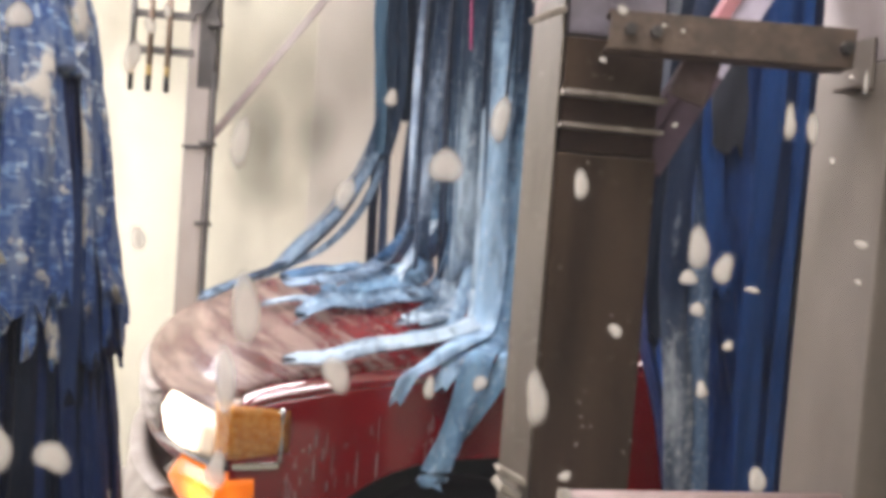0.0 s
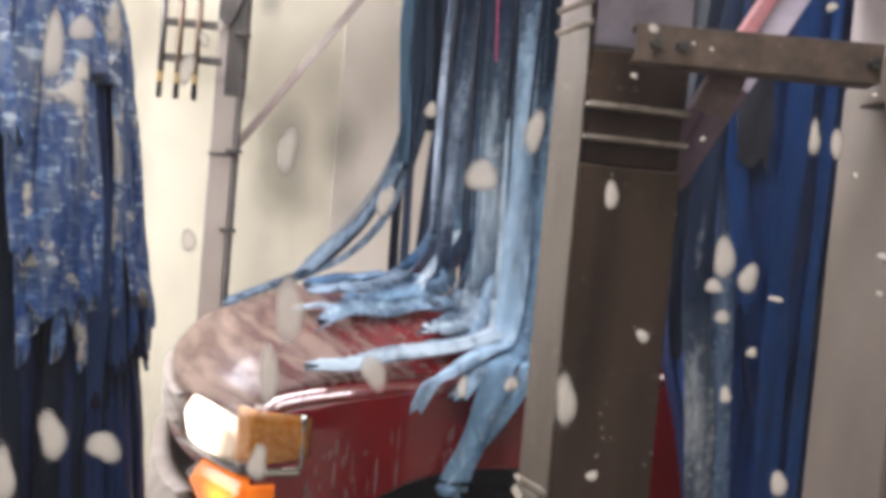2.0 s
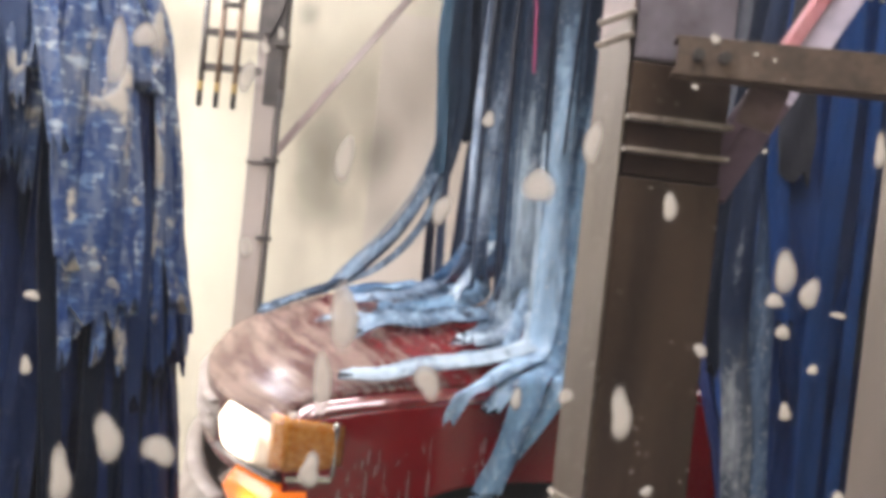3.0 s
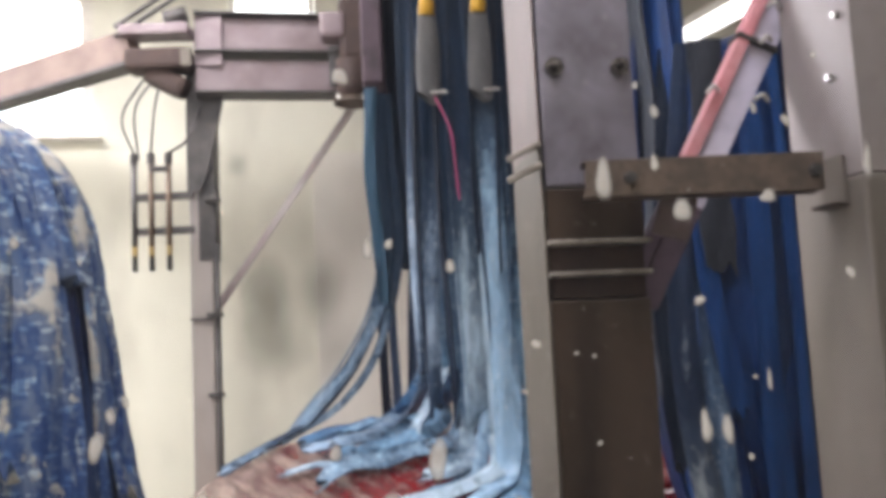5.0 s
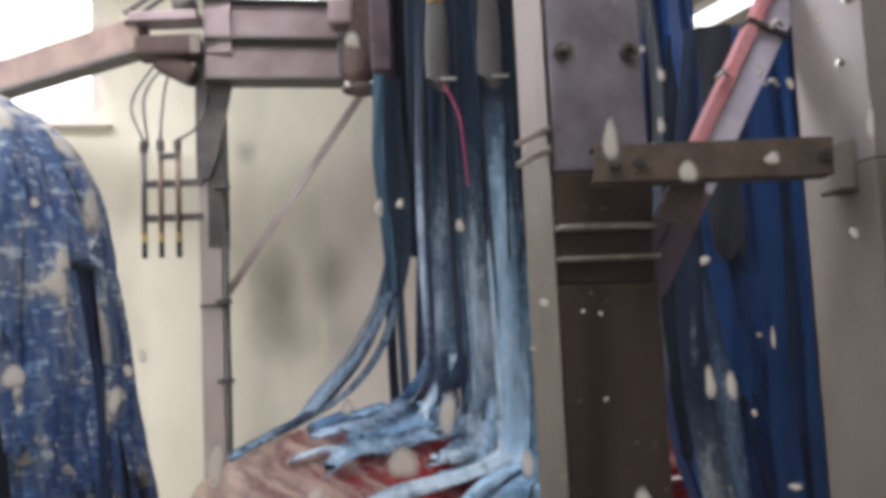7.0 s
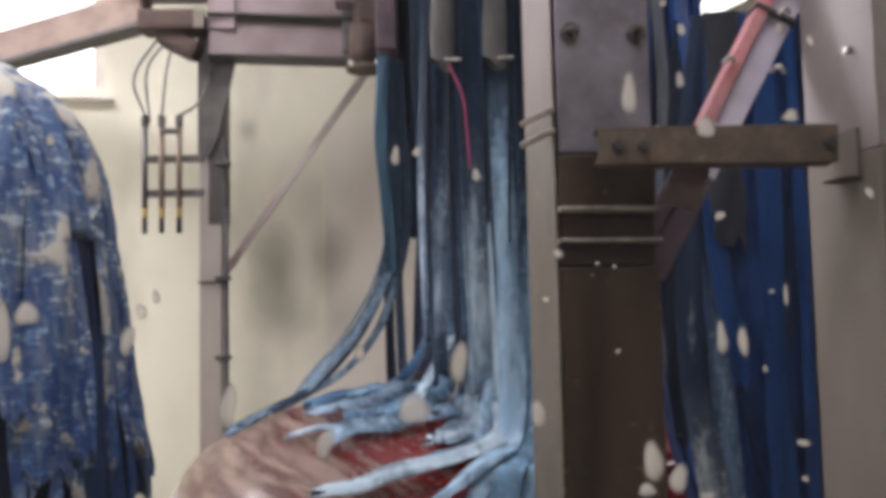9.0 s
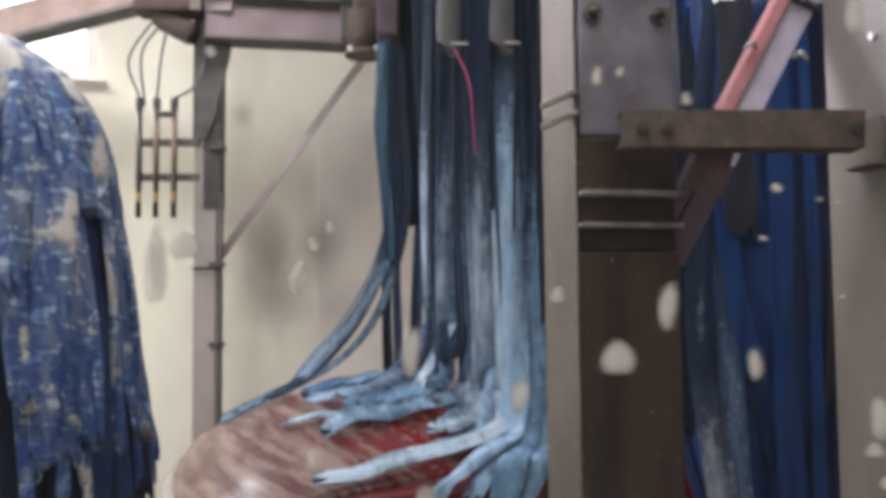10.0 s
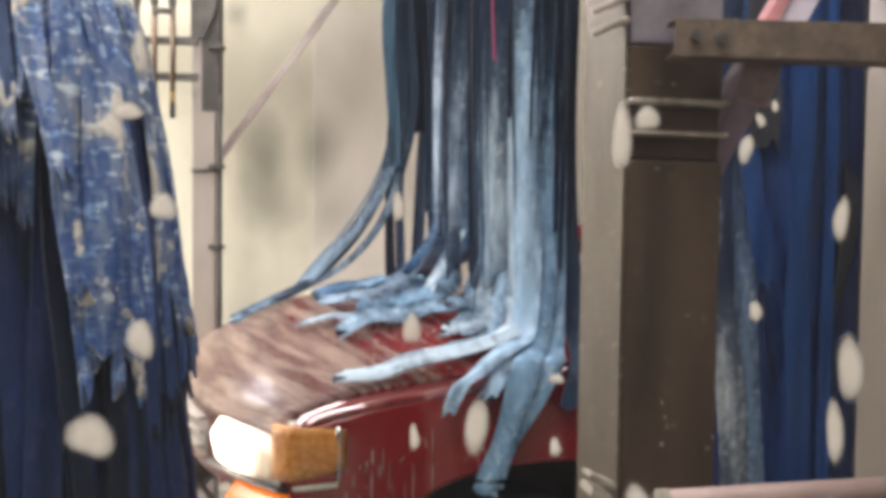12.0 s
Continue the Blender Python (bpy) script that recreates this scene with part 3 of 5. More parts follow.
def grid(us, vs, f, thick=None):
    """A sheet of quads through f(u, v); with thick, a second skin at f + thick."""
    bm = bmesh.new()
    g = [[bm.verts.new(f(u, v)) for v in vs] for u in us]
    for i in range(len(us) - 1):
        for j in range(len(vs) - 1):
            bm.faces.new((g[i][j], g[i + 1][j], g[i + 1][j + 1], g[i][j + 1]))
    if thick:
        h = [[bm.verts.new(Vector(f(u, v)) + Vector(thick)) for v in vs] for u in us]
        for i in range(len(us) - 1):
            for j in range(len(vs) - 1):
                bm.faces.new((h[i][j], h[i][j + 1], h[i + 1][j + 1], h[i + 1][j]))
        rim = [(g[i][0], g[i + 1][0], h[i + 1][0], h[i][0]) for i in range(len(us) - 1)]
        rim += [(g[i + 1][-1], g[i][-1], h[i][-1], h[i + 1][-1]) for i in range(len(us) - 1)]
        rim += [(g[0][j + 1], g[0][j], h[0][j], h[0][j + 1]) for j in range(len(vs) - 1)]
        rim += [(g[-1][j], g[-1][j + 1], h[-1][j + 1], h[-1][j]) for j in range(len(vs) - 1)]
        for r in rim:
            bm.faces.new(r)
    bmesh.ops.recalc_face_normals(bm, faces=bm.faces)
    return bm


def steps(a, b, n):
    return [a + (b - a) * i / n for i in range(n + 1)]


# ---- the room ----
def structure(name, bm, material, label, category):
    return tagged(part(name, bm, material), label, category, kind="structure")


WALL_TURN = pose(-1.78, 5.22, 0, 0, 0, 8)
structure("floor", box(13.4, 8.2, 0.2, (0.5, 2.0, -0.1), 0), CONCRETE, "wet grey concrete tunnel floor", "floor")
structure("ceiling", box(13.4, 9.0, 0.2, (0.5, 2.4, 3.9), 0), CEIL, "pale painted tunnel ceiling", "ceiling")


def far_wall():
    """The far wall in pieces round two high windows, in its own turned frame: x along it, y into it."""
    bm = bmesh.new()
    for x0, x1, z0, z1 in ((-5.0, -2.3, 0, 3.8), (-2.3, 0.03, 0, 2.82), (-2.3, 0.03, 3.66, 3.8), (0.03, 0.77, 0, 3.8),
                           (0.77, 1.28, 0, 3.48), (1.28, 9.0, 0, 3.8)):
        box(x1 - x0, 0.2, z1 - z0, ((x0 + x1) / 2, 0.1, (z0 + z1) / 2), 0, bm)
    bmesh.ops.transform(bm, matrix=WALL_TURN, verts=bm.verts)
    return bm


structure("wall_far", far_wall(), PLASTER, "cream plaster tunnel wall with grey damp stains", "wall")
# Added panel: its greyer colour carries the darker tone of the lower wall.
tone_panel = box(3.0, 0.012, 2.72, (2.73, -0.008, 1.36), 0.003)
bmesh.ops.transform(tone_panel, matrix=WALL_TURN, verts=tone_panel.verts)
structure("wall_tone_panel", tone_panel, WALLTONE, "greyish cream panel added flat on the far wall for its darker tone", "wall panel")
structure("wall_left", box(0.2, 8.2, 3.8, (-6.1, 2.4, 1.9), 0), PLASTER, "cream plaster end wall", "wall")
structure("wall_right", box(0.2, 8.2, 3.8, (7.1, 2.4, 1.9), 0), PLASTER, "cream plaster end wall", "wall")
structure("wall_back", box(13.4, 0.2, 3.8, (0.5, -1.6, 1.9), 0), DARKWALL, "dark painted wall of the viewing corridor", "wall")


def near_wall():
    bm = bmesh.new()
    for x0, x1, z0, z1 in ((-6, -1.1, 0, 3.8), (1.1, 7, 0, 3.8), (-1.1, 1.1, 0, 0.87), (-1.1, 1.1, 2.27, 3.8)):
        box(x1 - x0, 0.12, z1 - z0, ((x0 + x1) / 2, 0.68, (z0 + z1) / 2), 0, bm)
    return bm


structure("wall_near", near_wall(), PLASTER, "cream plaster wall with a viewing window", "wall")
for px in (-6.0, 7.0):
    structure("wall_corridor_end", box(0.12, 2.2, 3.8, (px, -0.45, 1.9), 0), DARKWALL, "dark painted end wall of the viewing corridor", "wall")
pane = structure("window_1", box(2.2, 0.006, 1.4, (0, 0.678, 1.57), 0), GLASS, "clear viewing window pane flecked with soap", "window")
pane.visible_shadow = False


def high_window(name, x0, x1, z0, z1, bar=0.085, bars=3):
    ob = tagged(new(name), "high window with a pale frame and bright daylight behind", "window", kind="structure")
    ob.matrix_world = WALL_TURN
    part("window_frame", box(x1 - x0, 0.05, 0.08, ((x0 + x1) / 2, 0.03, z0 + 0.038)), WHITE, ob)
    part("window_frame", box(x1 - x0, 0.05, 0.05, ((x0 + x1) / 2, 0.03, z1 - 0.022)), WHITE, ob)
    for x in (x0 + 0.025, x1 - 0.025, (x0 + x1) / 2)[:bars]:
        part("window_frame", box(bar, 0.045, z1 - z0 - 0.13, (x, 0.035, (z0 + z1) / 2 + 0.015)), WHITE, ob)
    part("pane", box(x1 - x0, 0.004, z1 - z0, ((x0 + x1) / 2, 0.07, (z0 + z1) / 2), 0), GLASS, ob).visible_shadow = False
    part("window_sill", box(x1 - x0 + 0.1, 0.07, 0.02, ((x0 + x1) / 2, -0.035, z0 - 0.012)), WHITE, ob, "pale sill with a thin dark edge")
    return ob


high_window("window_2", -2.3, 0.03, 2.82, 3.66)
high_window("window_3", 0.77, 1.28, 3.48, 3.8, 0.03, 2)
back = part("backdrop", box(8, 0.05, 3, (0, 0.6, 3.2), 0), SKYGLOW)
back.matrix_world = WALL_TURN
tagged(back, "overexposed white sky outside the high windows", "sky", kind="structure")

# ---- arch frame at the near side: two posts, a brace, a slanting bar and a guide rail ----
POST = pose(0.235, 1.9, 0, 0, 0, 7)


def near_post():
    ob = thing("arch_post", "square galvanised steel wash arch post, stained brown lower down", "post", POST)
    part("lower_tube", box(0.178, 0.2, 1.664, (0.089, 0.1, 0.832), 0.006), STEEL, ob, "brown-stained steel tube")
    # Lower side face: light from the left is put into its paler colour.
    part("side_skin", box(0.004, 0.196, 1.93, (-0.0035, 0.1, 0.965), 0.0015), STEEL_PALE, ob, "side face with the light on it put into its paler colour")
    part("side_skin", box(0.004, 0.196, 1.47, (-0.0035, 0.1, 2.665), 0.0015), PLATEPINK, ob, "pinkish brown side face")
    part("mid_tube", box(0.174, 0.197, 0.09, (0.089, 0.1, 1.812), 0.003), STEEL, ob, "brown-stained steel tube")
    part("upper_tube", box(0.172, 0.196, 1.54, (0.089, 0.1, 2.63), 0.006), STEEL_BLUE, ob, "blue-grey galvanised tube")
    # The shadow under the flanges is put into the sleeve's dark colour.
    part("sleeve", box(0.17, 0.19, 0.096, (0.089, 0.103, 1.714), 0.003), DARKBROWN, ob, "rusted joint with the shadow of the flanges in its dark colour")
    part("flange", box(0.182, 0.03, 0.009, (0.09, -0.004, 1.762), 0.003), FLANGE, ob)
    part("flange", box(0.18, 0.03, 0.007, (0.088, -0.004, 1.708), 0.002), FLANGE, ob)
    for z, x in ((2.072, 0.030), (2.072, 0.150), (2.30, 0.030), (2.30, 0.150)):
        b = tube([(x, 0.004, z), (x, -0.006, z)], 0.017, 12)
        tube([(x, -0.006, z), (x, -0.016, z)], 0.0105, 6, b)
        tube([(x, -0.016, z), (x, -0.030, z)], 0.006, 8, b)
        part("bolt", b, NUT, ob, smooth=False)
    for z in (1.925, 1.888):
        part("fin", box(0.066, 0.036, 0.011, (-0.030, 0.010, z), 0.005, turn=pose(0, 0, 0, 14, -22, -20)), FLANGE, ob, "bent pale steel fin")
    part("bracket", box(0.042, 0.06, 0.016, (-0.032, 0.03, 1.082), 0.006, turn=pose(0, 0, 0, 0, 24, 0)), PALEPLASTIC, ob, "white plastic rail bracket")
    part("bracket", box(0.056, 0.036, 0.009, (-0.030, 0.02, 1.108), 0.004, turn=pose(0, 0, 0, 0, 26, 0)), PALEPLASTIC, ob, "white plastic rail bracket")
    return ob


near_post()


def right_post():
    ob = thing("arch_post", "wide grey coated steel wash arch post", "post", pose(0.742, 1.80, 0, 0, 0, 9))
    part("tube", box(0.19, 0.2, 1.845, (0.095, 0.1, 0.9225), 0.008), RIGHTPOST, ob)
    # Same post continued, with a paler, pinker colour above this height.
    part("upper_tube", box(0.187, 0.197, 1.555, (0.095, 0.1, 2.6225), 0.003), UPPERPOST, ob, "upper part of the same post, set paler and pinkish")
    part("rib", tube([(0.105, 0.006, 0.0), (0.105, 0.006, 3.4)], 0.022, 16), RIGHTPOST, ob, "raised rounded rib", True)
    part("angle_bracket", box(0.006, 0.060, 0.085, (-0.004, 0.075, 1.842), 0.002), RIGHTPOST, ob, "grey angle bracket")
    part("angle_bracket", box(0.034, 0.060, 0.006, (-0.016, 0.075, 1.800), 0.002), RUST, ob, "rusted angle bracket")
    for y, z in ((0.06, 2.02), (0.03, 2.12), (0.12, 2.30)):
        part("bolt", tube([(0.0, y, z), (-0.010, y, z)], 0.006, 6), BRIGHT_BOLT, ob)
    return ob


right_post()


def bar_between(a, b, sy, sz, bevel=0.004):
    """A box bar from a to b: sy its depth, sz its height."""
    a, b = Vector(a), Vector(b)
    d = b - a
    q = d.to_track_quat("X", "Z").to_matrix().to_4x4()
    return box(d.length, sy, sz, (0, 0, 0), bevel), Matrix.Translation((a + b) / 2) @ q


brace = thing("brace_channel", "rusted steel channel bolted across two wash arch posts", "brace")
for dz, sy, sz, dy in ((0, 0.006, 0.062, -0.026), (0.028, 0.05, 0.006, 0), (-0.028, 0.05, 0.006, 0)):
    bm, m = bar_between((0.294, 1.868 + dy, 1.860 + dz), (0.668, 1.812 + dy, 1.848 + dz), sy, sz, 0.002)
    bmesh.ops.transform(bm, matrix=m, verts=bm.verts)
    part("web" if dz == 0 else "flange", bm, RUST, brace)
for x, z in ((0.325, 1.859), (0.365, 1.857), (0.652, 1.848)):
    y = 1.868 - 0.03 - (x - 0.294) * 0.15
    part("bolt", tube([(x, y, z), (x, y - 0.012, z)], 0.010, 6), DARKSTEEL, brace)

part("gusset", box(0.060, 0.008, 0.075, (0.447, 1.868, 1.795), 0.012, turn=pose(0, 0, 0, 0, 18, -12)), GUSSET, brace, "dull purple-brown gusset plate")

slant = thing("slanting_bar", "pink painted angle bar with a lilac plastic face", "bar")
SL_A, SL_B = (0.41, 2.02, 1.66), (0.84, 2.02, 2.45)
for name, off, sy, sz, mat in (("edge", 0.024, 0.05, 0.024, PINK), ("face", -0.014, 0.03, 0.05, LILAC)):
    joint = Vector(SL_A).lerp(Vector(SL_B), 0.23)
    # Lower end: the shade below the brace is put into its darker colour.
    for a, b, skin, label in ((SL_A, joint, DARKPURPLE, "dull purple lower end, darkened for the shade below the brace"), (joint, SL_B, mat, "")):
        bm, m = bar_between(a, b, sy, sz)
        bmesh.ops.transform(bm, matrix=m @ Matrix.Translation((0, 0, off)), verts=bm.verts)
        part(name, bm, skin, slant, label)
for f in (0.60,):
    c = Vector(SL_A).lerp(Vector(SL_B), f)
    bm, m = bar_between(c - Vector((0.002, 0, 0.004)), c + Vector((0.002, 0, 0.004)), 0.058, 0.082, 0.001)
    bmesh.ops.transform(bm, matrix=m, verts=bm.verts)
    part("strap", bm, DARKSTEEL, slant, "dark clamping strap")

for x, z, o in ((0.572, 2.044, 1), (0.662, 2.024, -1), (0.70, 2.20, -1), (0.68, 2.135, 1)):
    part("clip", tube(smooth_path([(x + 0.012 * o, 1.99, z - 0.002), (x, 1.978, z + 0.004), (x - 0.012 * o, 1.985, z - 0.008)], 8), 0.0045, 8), BRIGHT_BOLT, slant, "bright spring clip", True)

rail = thing("guide_rail", "pale pink plastic guide rail between the posts", "rail")
part("pipe", tube([(0.275, 1.775, 1.112), (0.5, 1.79, 1.118), (0.72, 1.80, 1.124)], 0.020, 14), PALEPINK, rail, smooth=True)
part("end_cap", tube([(0.262, 1.774, 1.1116), (0.276, 1.775, 1.112)], 0.022, 14), PALEPLASTIC, rail)
part("mount", box(0.03, 0.13, 0.020, (0.33, 1.85, 1.072), 0.004), PALEPINK, rail)

# ---- far side frame ----
FAR = pose(0.006, 0, -0.006)
far = thing("far_post", "grey steel far post with clamped pipe", "post", pose(-1.055, 4.55, 0.01))
part("tube", box(0.105, 0.12, 2.98, (0.0525, 0.06, 1.48), 0.005), GREYPOST, far)
part("upper_tube", box(0.082, 0.10, 1.0, (0.084, 0.045, 2.52), 0.005), DARKSTEEL, far, "dark grey upper tube")
part("pipe", tube([(0.125, 0.0, 0.3), (0.125, 0.0, 1.0), (0.125, 0.0, 2.1)], 0.013, 10), DARKSTEEL, far, "dark clamped pipe", True)
for z in (1.762, 1.39, 2.31):
    part("clamp", box(0.07, 0.05, 0.022, (0.115, -0.012, z), 0.004), DARKSTEEL, far)
    part("clamp_bolt", tube([(0.135, -0.03, z), (0.135, -0.03, z + 0.035)], 0.009, 8), DARKSTEEL, far)
part("seam_plate", box(0.115, 0.01, 0.012, (0.05, -0.008, 1.745), 0.002), DARKSTEEL, far)


def gusset():
    bm = bmesh.new()
    out = [(0.06, 2.35), (0.10, 2.45), (0.19, 2.85), (0.19, 3.0), (0.0, 3.0), (0.0, 2.35)]
    a = [bm.verts.new((x, -0.03, z)) for x, z in out]
    b = [bm.verts.new((x, -0.012, z)) for x, z in out]
    bm.faces.new(a), bm.faces.new(b[::-1])
    for i in range(len(out)):
        j = (i + 1) % len(out)
        bm.faces.new((a[j], a[i], b[i], b[j]))
    bmesh.ops.recalc_face_normals(bm, faces=bm.faces)
    return bm


part("gusset", gusset(), DARKSTEEL, far, "dark tapered gusset plate")

beam = thing("far_beam", "pair of mauve painted steel beams on the far post", "beam", FAR)
for z, sz in ((3.115, 0.16), (2.905, 0.165)):
    bm, m = bar_between((-1.0, 4.50, z), (0.42, 4.72, z), 0.12, sz, 0.008)
    bmesh.ops.transform(bm, matrix=m, verts=bm.verts)
    part("beam_tube", bm, MAUVE, beam)
for z in (3.205, 3.02, 2.822):
    bm, m = bar_between((-1.0, 4.475, z), (0.42, 4.695, z), 0.15, 0.012, 0.003)
    bmesh.ops.transform(bm, matrix=m, verts=bm.verts)
    part("beam_flange", bm, DARKSTEEL, beam)
part("end_plate", box(0.13, 0.03, 0.26, (-0.93, 4.45, 3.08), 0.006), MAUVE, beam)

arm = thing("brush_arm", "mauve steel swing arm with a dark pivot", "arm", FAR)
bm, m = bar_between((-1.28, 4.46, 3.06), (-2.6, 4.95, 2.905), 0.09, 0.165, 0.01)
bmesh.ops.transform(bm, matrix=m, verts=bm.verts)
part("arm_tube", bm, BROWNARM, arm)
bm, m = bar_between((-1.25, 4.43, 2.970), (-2.6, 4.93, 2.812), 0.11, 0.025, 0.006)
bmesh.ops.transform(bm, matrix=m, verts=bm.verts)
part("arm_flange", bm, DARKSTEEL, arm)
part("pivot", box(0.30, 0.16, 0.10, (-1.16, 4.46, 2.985), 0.02), DARKBROWN, arm, "dark greasy pivot block")
part("pivot", box(0.20, 0.12, 0.10, (-1.13, 4.47, 2.89), 0.03, turn=pose(0, 0, 0, 0, 28, 0)), DARKBROWN, arm, "dark greasy pivot block")
part("top_plate", box(0.32, 0.14, 0.05, (-1.17, 4.44, 3.12), 0.008), MAUVE, arm)
part("cylinder_end", tube([(-1.12, 4.40, 3.17), (-1.02, 4.40, 3.19)], 0.04, 14), DARKSTEEL, arm, smooth=True)
for dz in (0.0, 0.05):
    part("rod", tube([(-1.36, 4.42, 3.10 + dz), (-0.75, 4.30, 3.42 + dz)], 0.011, 8), DARKSTEEL, arm)
part("lug", box(0.05, 0.03, 0.09, (-1.02, 4.39, 2.98), 0.006), STEEL_PALE, arm, "pale bolted lug")

motor = thing("gear_motor", "dark greasy gear motor bolted to the far beam", "motor", FAR)
part("housing", box(0.20, 0.20, 0.30, (-0.20, 4.40, 3.06), 0.03), DARKBROWN, motor)
part("barrel", tube([(-0.25, 4.36, 2.92), (-0.25, 4.36, 2.80), (-0.25, 4.36, 2.74)], 0.075, 20), DARKBROWN, motor, smooth=True)
part("flange", tube([(-0.25, 4.36, 2.735), (-0.25, 4.36, 2.715)], 0.09, 20), RUST, motor, "rusted flange")
part("cover", box(0.12, 0.14, 0.12, (-0.33, 4.36, 3.08), 0.02), MAUVE, motor, "mauve gearbox cover")
for dx in (-0.06, 0.06):
    part("bolt", tube([(-0.25 + dx, 4.27, 2.725), (-0.25 + dx, 4.25, 2.725)], 0.012, 6), BRIGHT_BOLT, motor)
bolt_plate = part("mounting_plate", box(0.30, 0.02, 0.34, (-0.22, 4.52, 3.02), 0.004), DARKSTEEL, motor)

# three valve tubes with yellow bands
valves = thing("valve_manifold", "three vertical brass-coloured valve tubes with yellow bands on two bars", "manifold", FAR)
OCHRE = surface("dull_yellow_sleeve", (0.45, 0.32, 0.11), (0.30, 0.22, 0.10), 0.6, big=20, fine=120)
BRASS = surface("dull_brass", (0.17, 0.12, 0.08), (0.12, 0.08, 0.055), 0.5, 0.3, big=20, fine=90)
for i, x in enumerate((-1.272, -1.195, -1.115)):
    part("valve_tube", tube([(x, 4.4, 2.07), (x, 4.4, 2.48)], 0.013, 10), DARKSTEEL if i == 0 else BRASS, valves, smooth=True)
    part("tip", tube([(x, 4.4, 1.985), (x, 4.4, 2.055)], 0.012, 10), BLACK, valves)
    part("yellow_band", tube([(x, 4.4, 2.055), (x, 4.4, 2.10)], 0.0135, 10), OCHRE, valves)
    part("fitting", tube([(x, 4.4, 2.48), (x, 4.4, 2.53)], 0.018, 8), DARKSTEEL, valves)
for z in (2.330, 2.170):
    part("cross_bar", box(0.265, 0.025, 0.034, (-1.138, 4.42, z), 0.004), DARKSTEEL, valves)
part("link", tube([(-1.195, 4.39, 2.455), (-1.115, 4.39, 2.455)], 0.014, 8), DARKSTEEL, valves)
for k, (a, b, c) in enumerate((((-1.272, 4.4, 2.53), (-1.33, 4.42, 2.72), (-1.20, 4.45, 2.95)), ((-1.25, 4.4, 2.50), (-1.27, 4.42, 2.75), (-1.17, 4.45, 2.92)),
                               ((-1.195, 4.4, 2.53), (-1.18, 4.42, 2.75), (-1.15, 4.45, 2.92)), ((-1.115, 4.4, 2.53), (-1.04, 4.45, 2.60), (-0.99, 4.52, 2.78)))):
    part("hose", tube(smooth_path((a, b, c), 14), 0.006, 7), DARKSTEEL if k > 1 else GREYBAG, valves, "thin grey air hose", True)

diag = thing("stay_bar", "thin grey steel stay bar slanting down the wall side", "bar", FAR)
bm, m = bar_between((-0.116, 4.72, 3.026), (-0.999, 4.72, 1.786), 0.015, 0.038)
bmesh.ops.transform(bm, matrix=m, verts=bm.verts)
part("bar", bm, STAYPAINT, diag)

lamp = thing("strip_light", "lit white strip light hung under the ceiling", "lamp", pose(1.70, 4.75, 3.22, 0, 0, -70))
part("housing", box(1.4, 0.13, 0.05, (0, 0, 0.045), 0.008), WHITE, lamp)
part("diffuser", box(1.36, 0.12, 0.05, (0, 0, 0.0), 0.02), TUBE, lamp, "glowing white diffuser")
for x in (-0.5, 0.5):
    part("rod", tube([(x, 0, 0.07), (x, 0, 0.58)], 0.006, 8), DARKSTEEL, lamp)

# ---- the car ----
CAR_M = pose(-0.415, 2.68, 0, 0, 0, 16)
WID = 1.7


def nose_u(v):
    return -0.2 + 0.2 * abs(2 * min(max(v, 0), WID) / WID - 1) ** 2.6


def hood_z(u, v):
    t = max(u - nose_u(v), 0.0)
    q = abs(2 * min(max(v, 0), WID) / WID - 1)
    return 1.04 + 0.11 * (1 - math.exp(-t / 0.5)) - 0.055 * math.exp(-t / 0.03) + 0.145 * (1 - q ** 2.6) * min(1, t / 0.42) ** 0.8


def ridge_z(u):
    return hood_z(max(u, 0.0), 0.0) if u < 1.35 else hood_z(1.35, 0.0) + 0.05 * min(1, (u - 1.35) / 0.6)


car = thing("car", "dark red car with lathered hood and lit headlamps", "car", CAR_M)
us = [0.0, 0.01, 0.025, 0.05] + steps(0.09, 1, 26)
vs = steps(0.028, WID - 0.028, 44)
part("hood", grid(us, vs, lambda f, v: (nose_u(v) + f * (1.38 - nose_u(v)), v, hood_z(nose_u(v) + f * (1.38 - nose_u(v)), v)), (0, 0, -0.012)), PAINT, car, "red hood covered in brownish lather towards the nose", True)

WH_U, WH_Z, WH_R = 0.70, 0.40, 0.52


def side_panel(u0, u1, v, out, n):
    """A body side from u0 to u1 with the wheel arch cut out of its lower edge."""
    def f(u, k):
        low = 0.36
        for wu in (WH_U, WH_U + 2.75):
            if abs(u - wu) < WH_R:
                low = max(low, WH_Z + 0.465 * (1 - abs((u - wu) / WH_R) ** 2.6) ** (1 / 2.6))
        z = low + (ridge_z(u) - 0.04 - low) * k
        puff = 0.035 * math.sin(math.pi * min(1, max(0, (z - 0.36) / 0.78))) + 0.012 * math.exp(-((z - 0.66) / 0.06) ** 2)
        return (u, v - out * puff, z)
    us_ = steps(u0, u1, n)
    return grid(us_, [0, 0.04, 0.1, 0.2, 0.32, 0.45, 0.58, 0.7, 0.8, 0.88, 0.93, 0.96, 0.985, 1.0], f, (0, 0.012 * out, 0))


for v, out in ((0.0, 1), (WID, -1)):
    part("fender", side_panel(0.0, 1.40, v, out, 60), CLEAN, car, "red front fender with foam runs", True)
    part("door", side_panel(1.408, 2.45, v, out, 24), CLEAN, car, "red door", True)
    part("rear_side", side_panel(2.458, 4.3, v, out, 60), CLEAN, car, "red rear side", True)


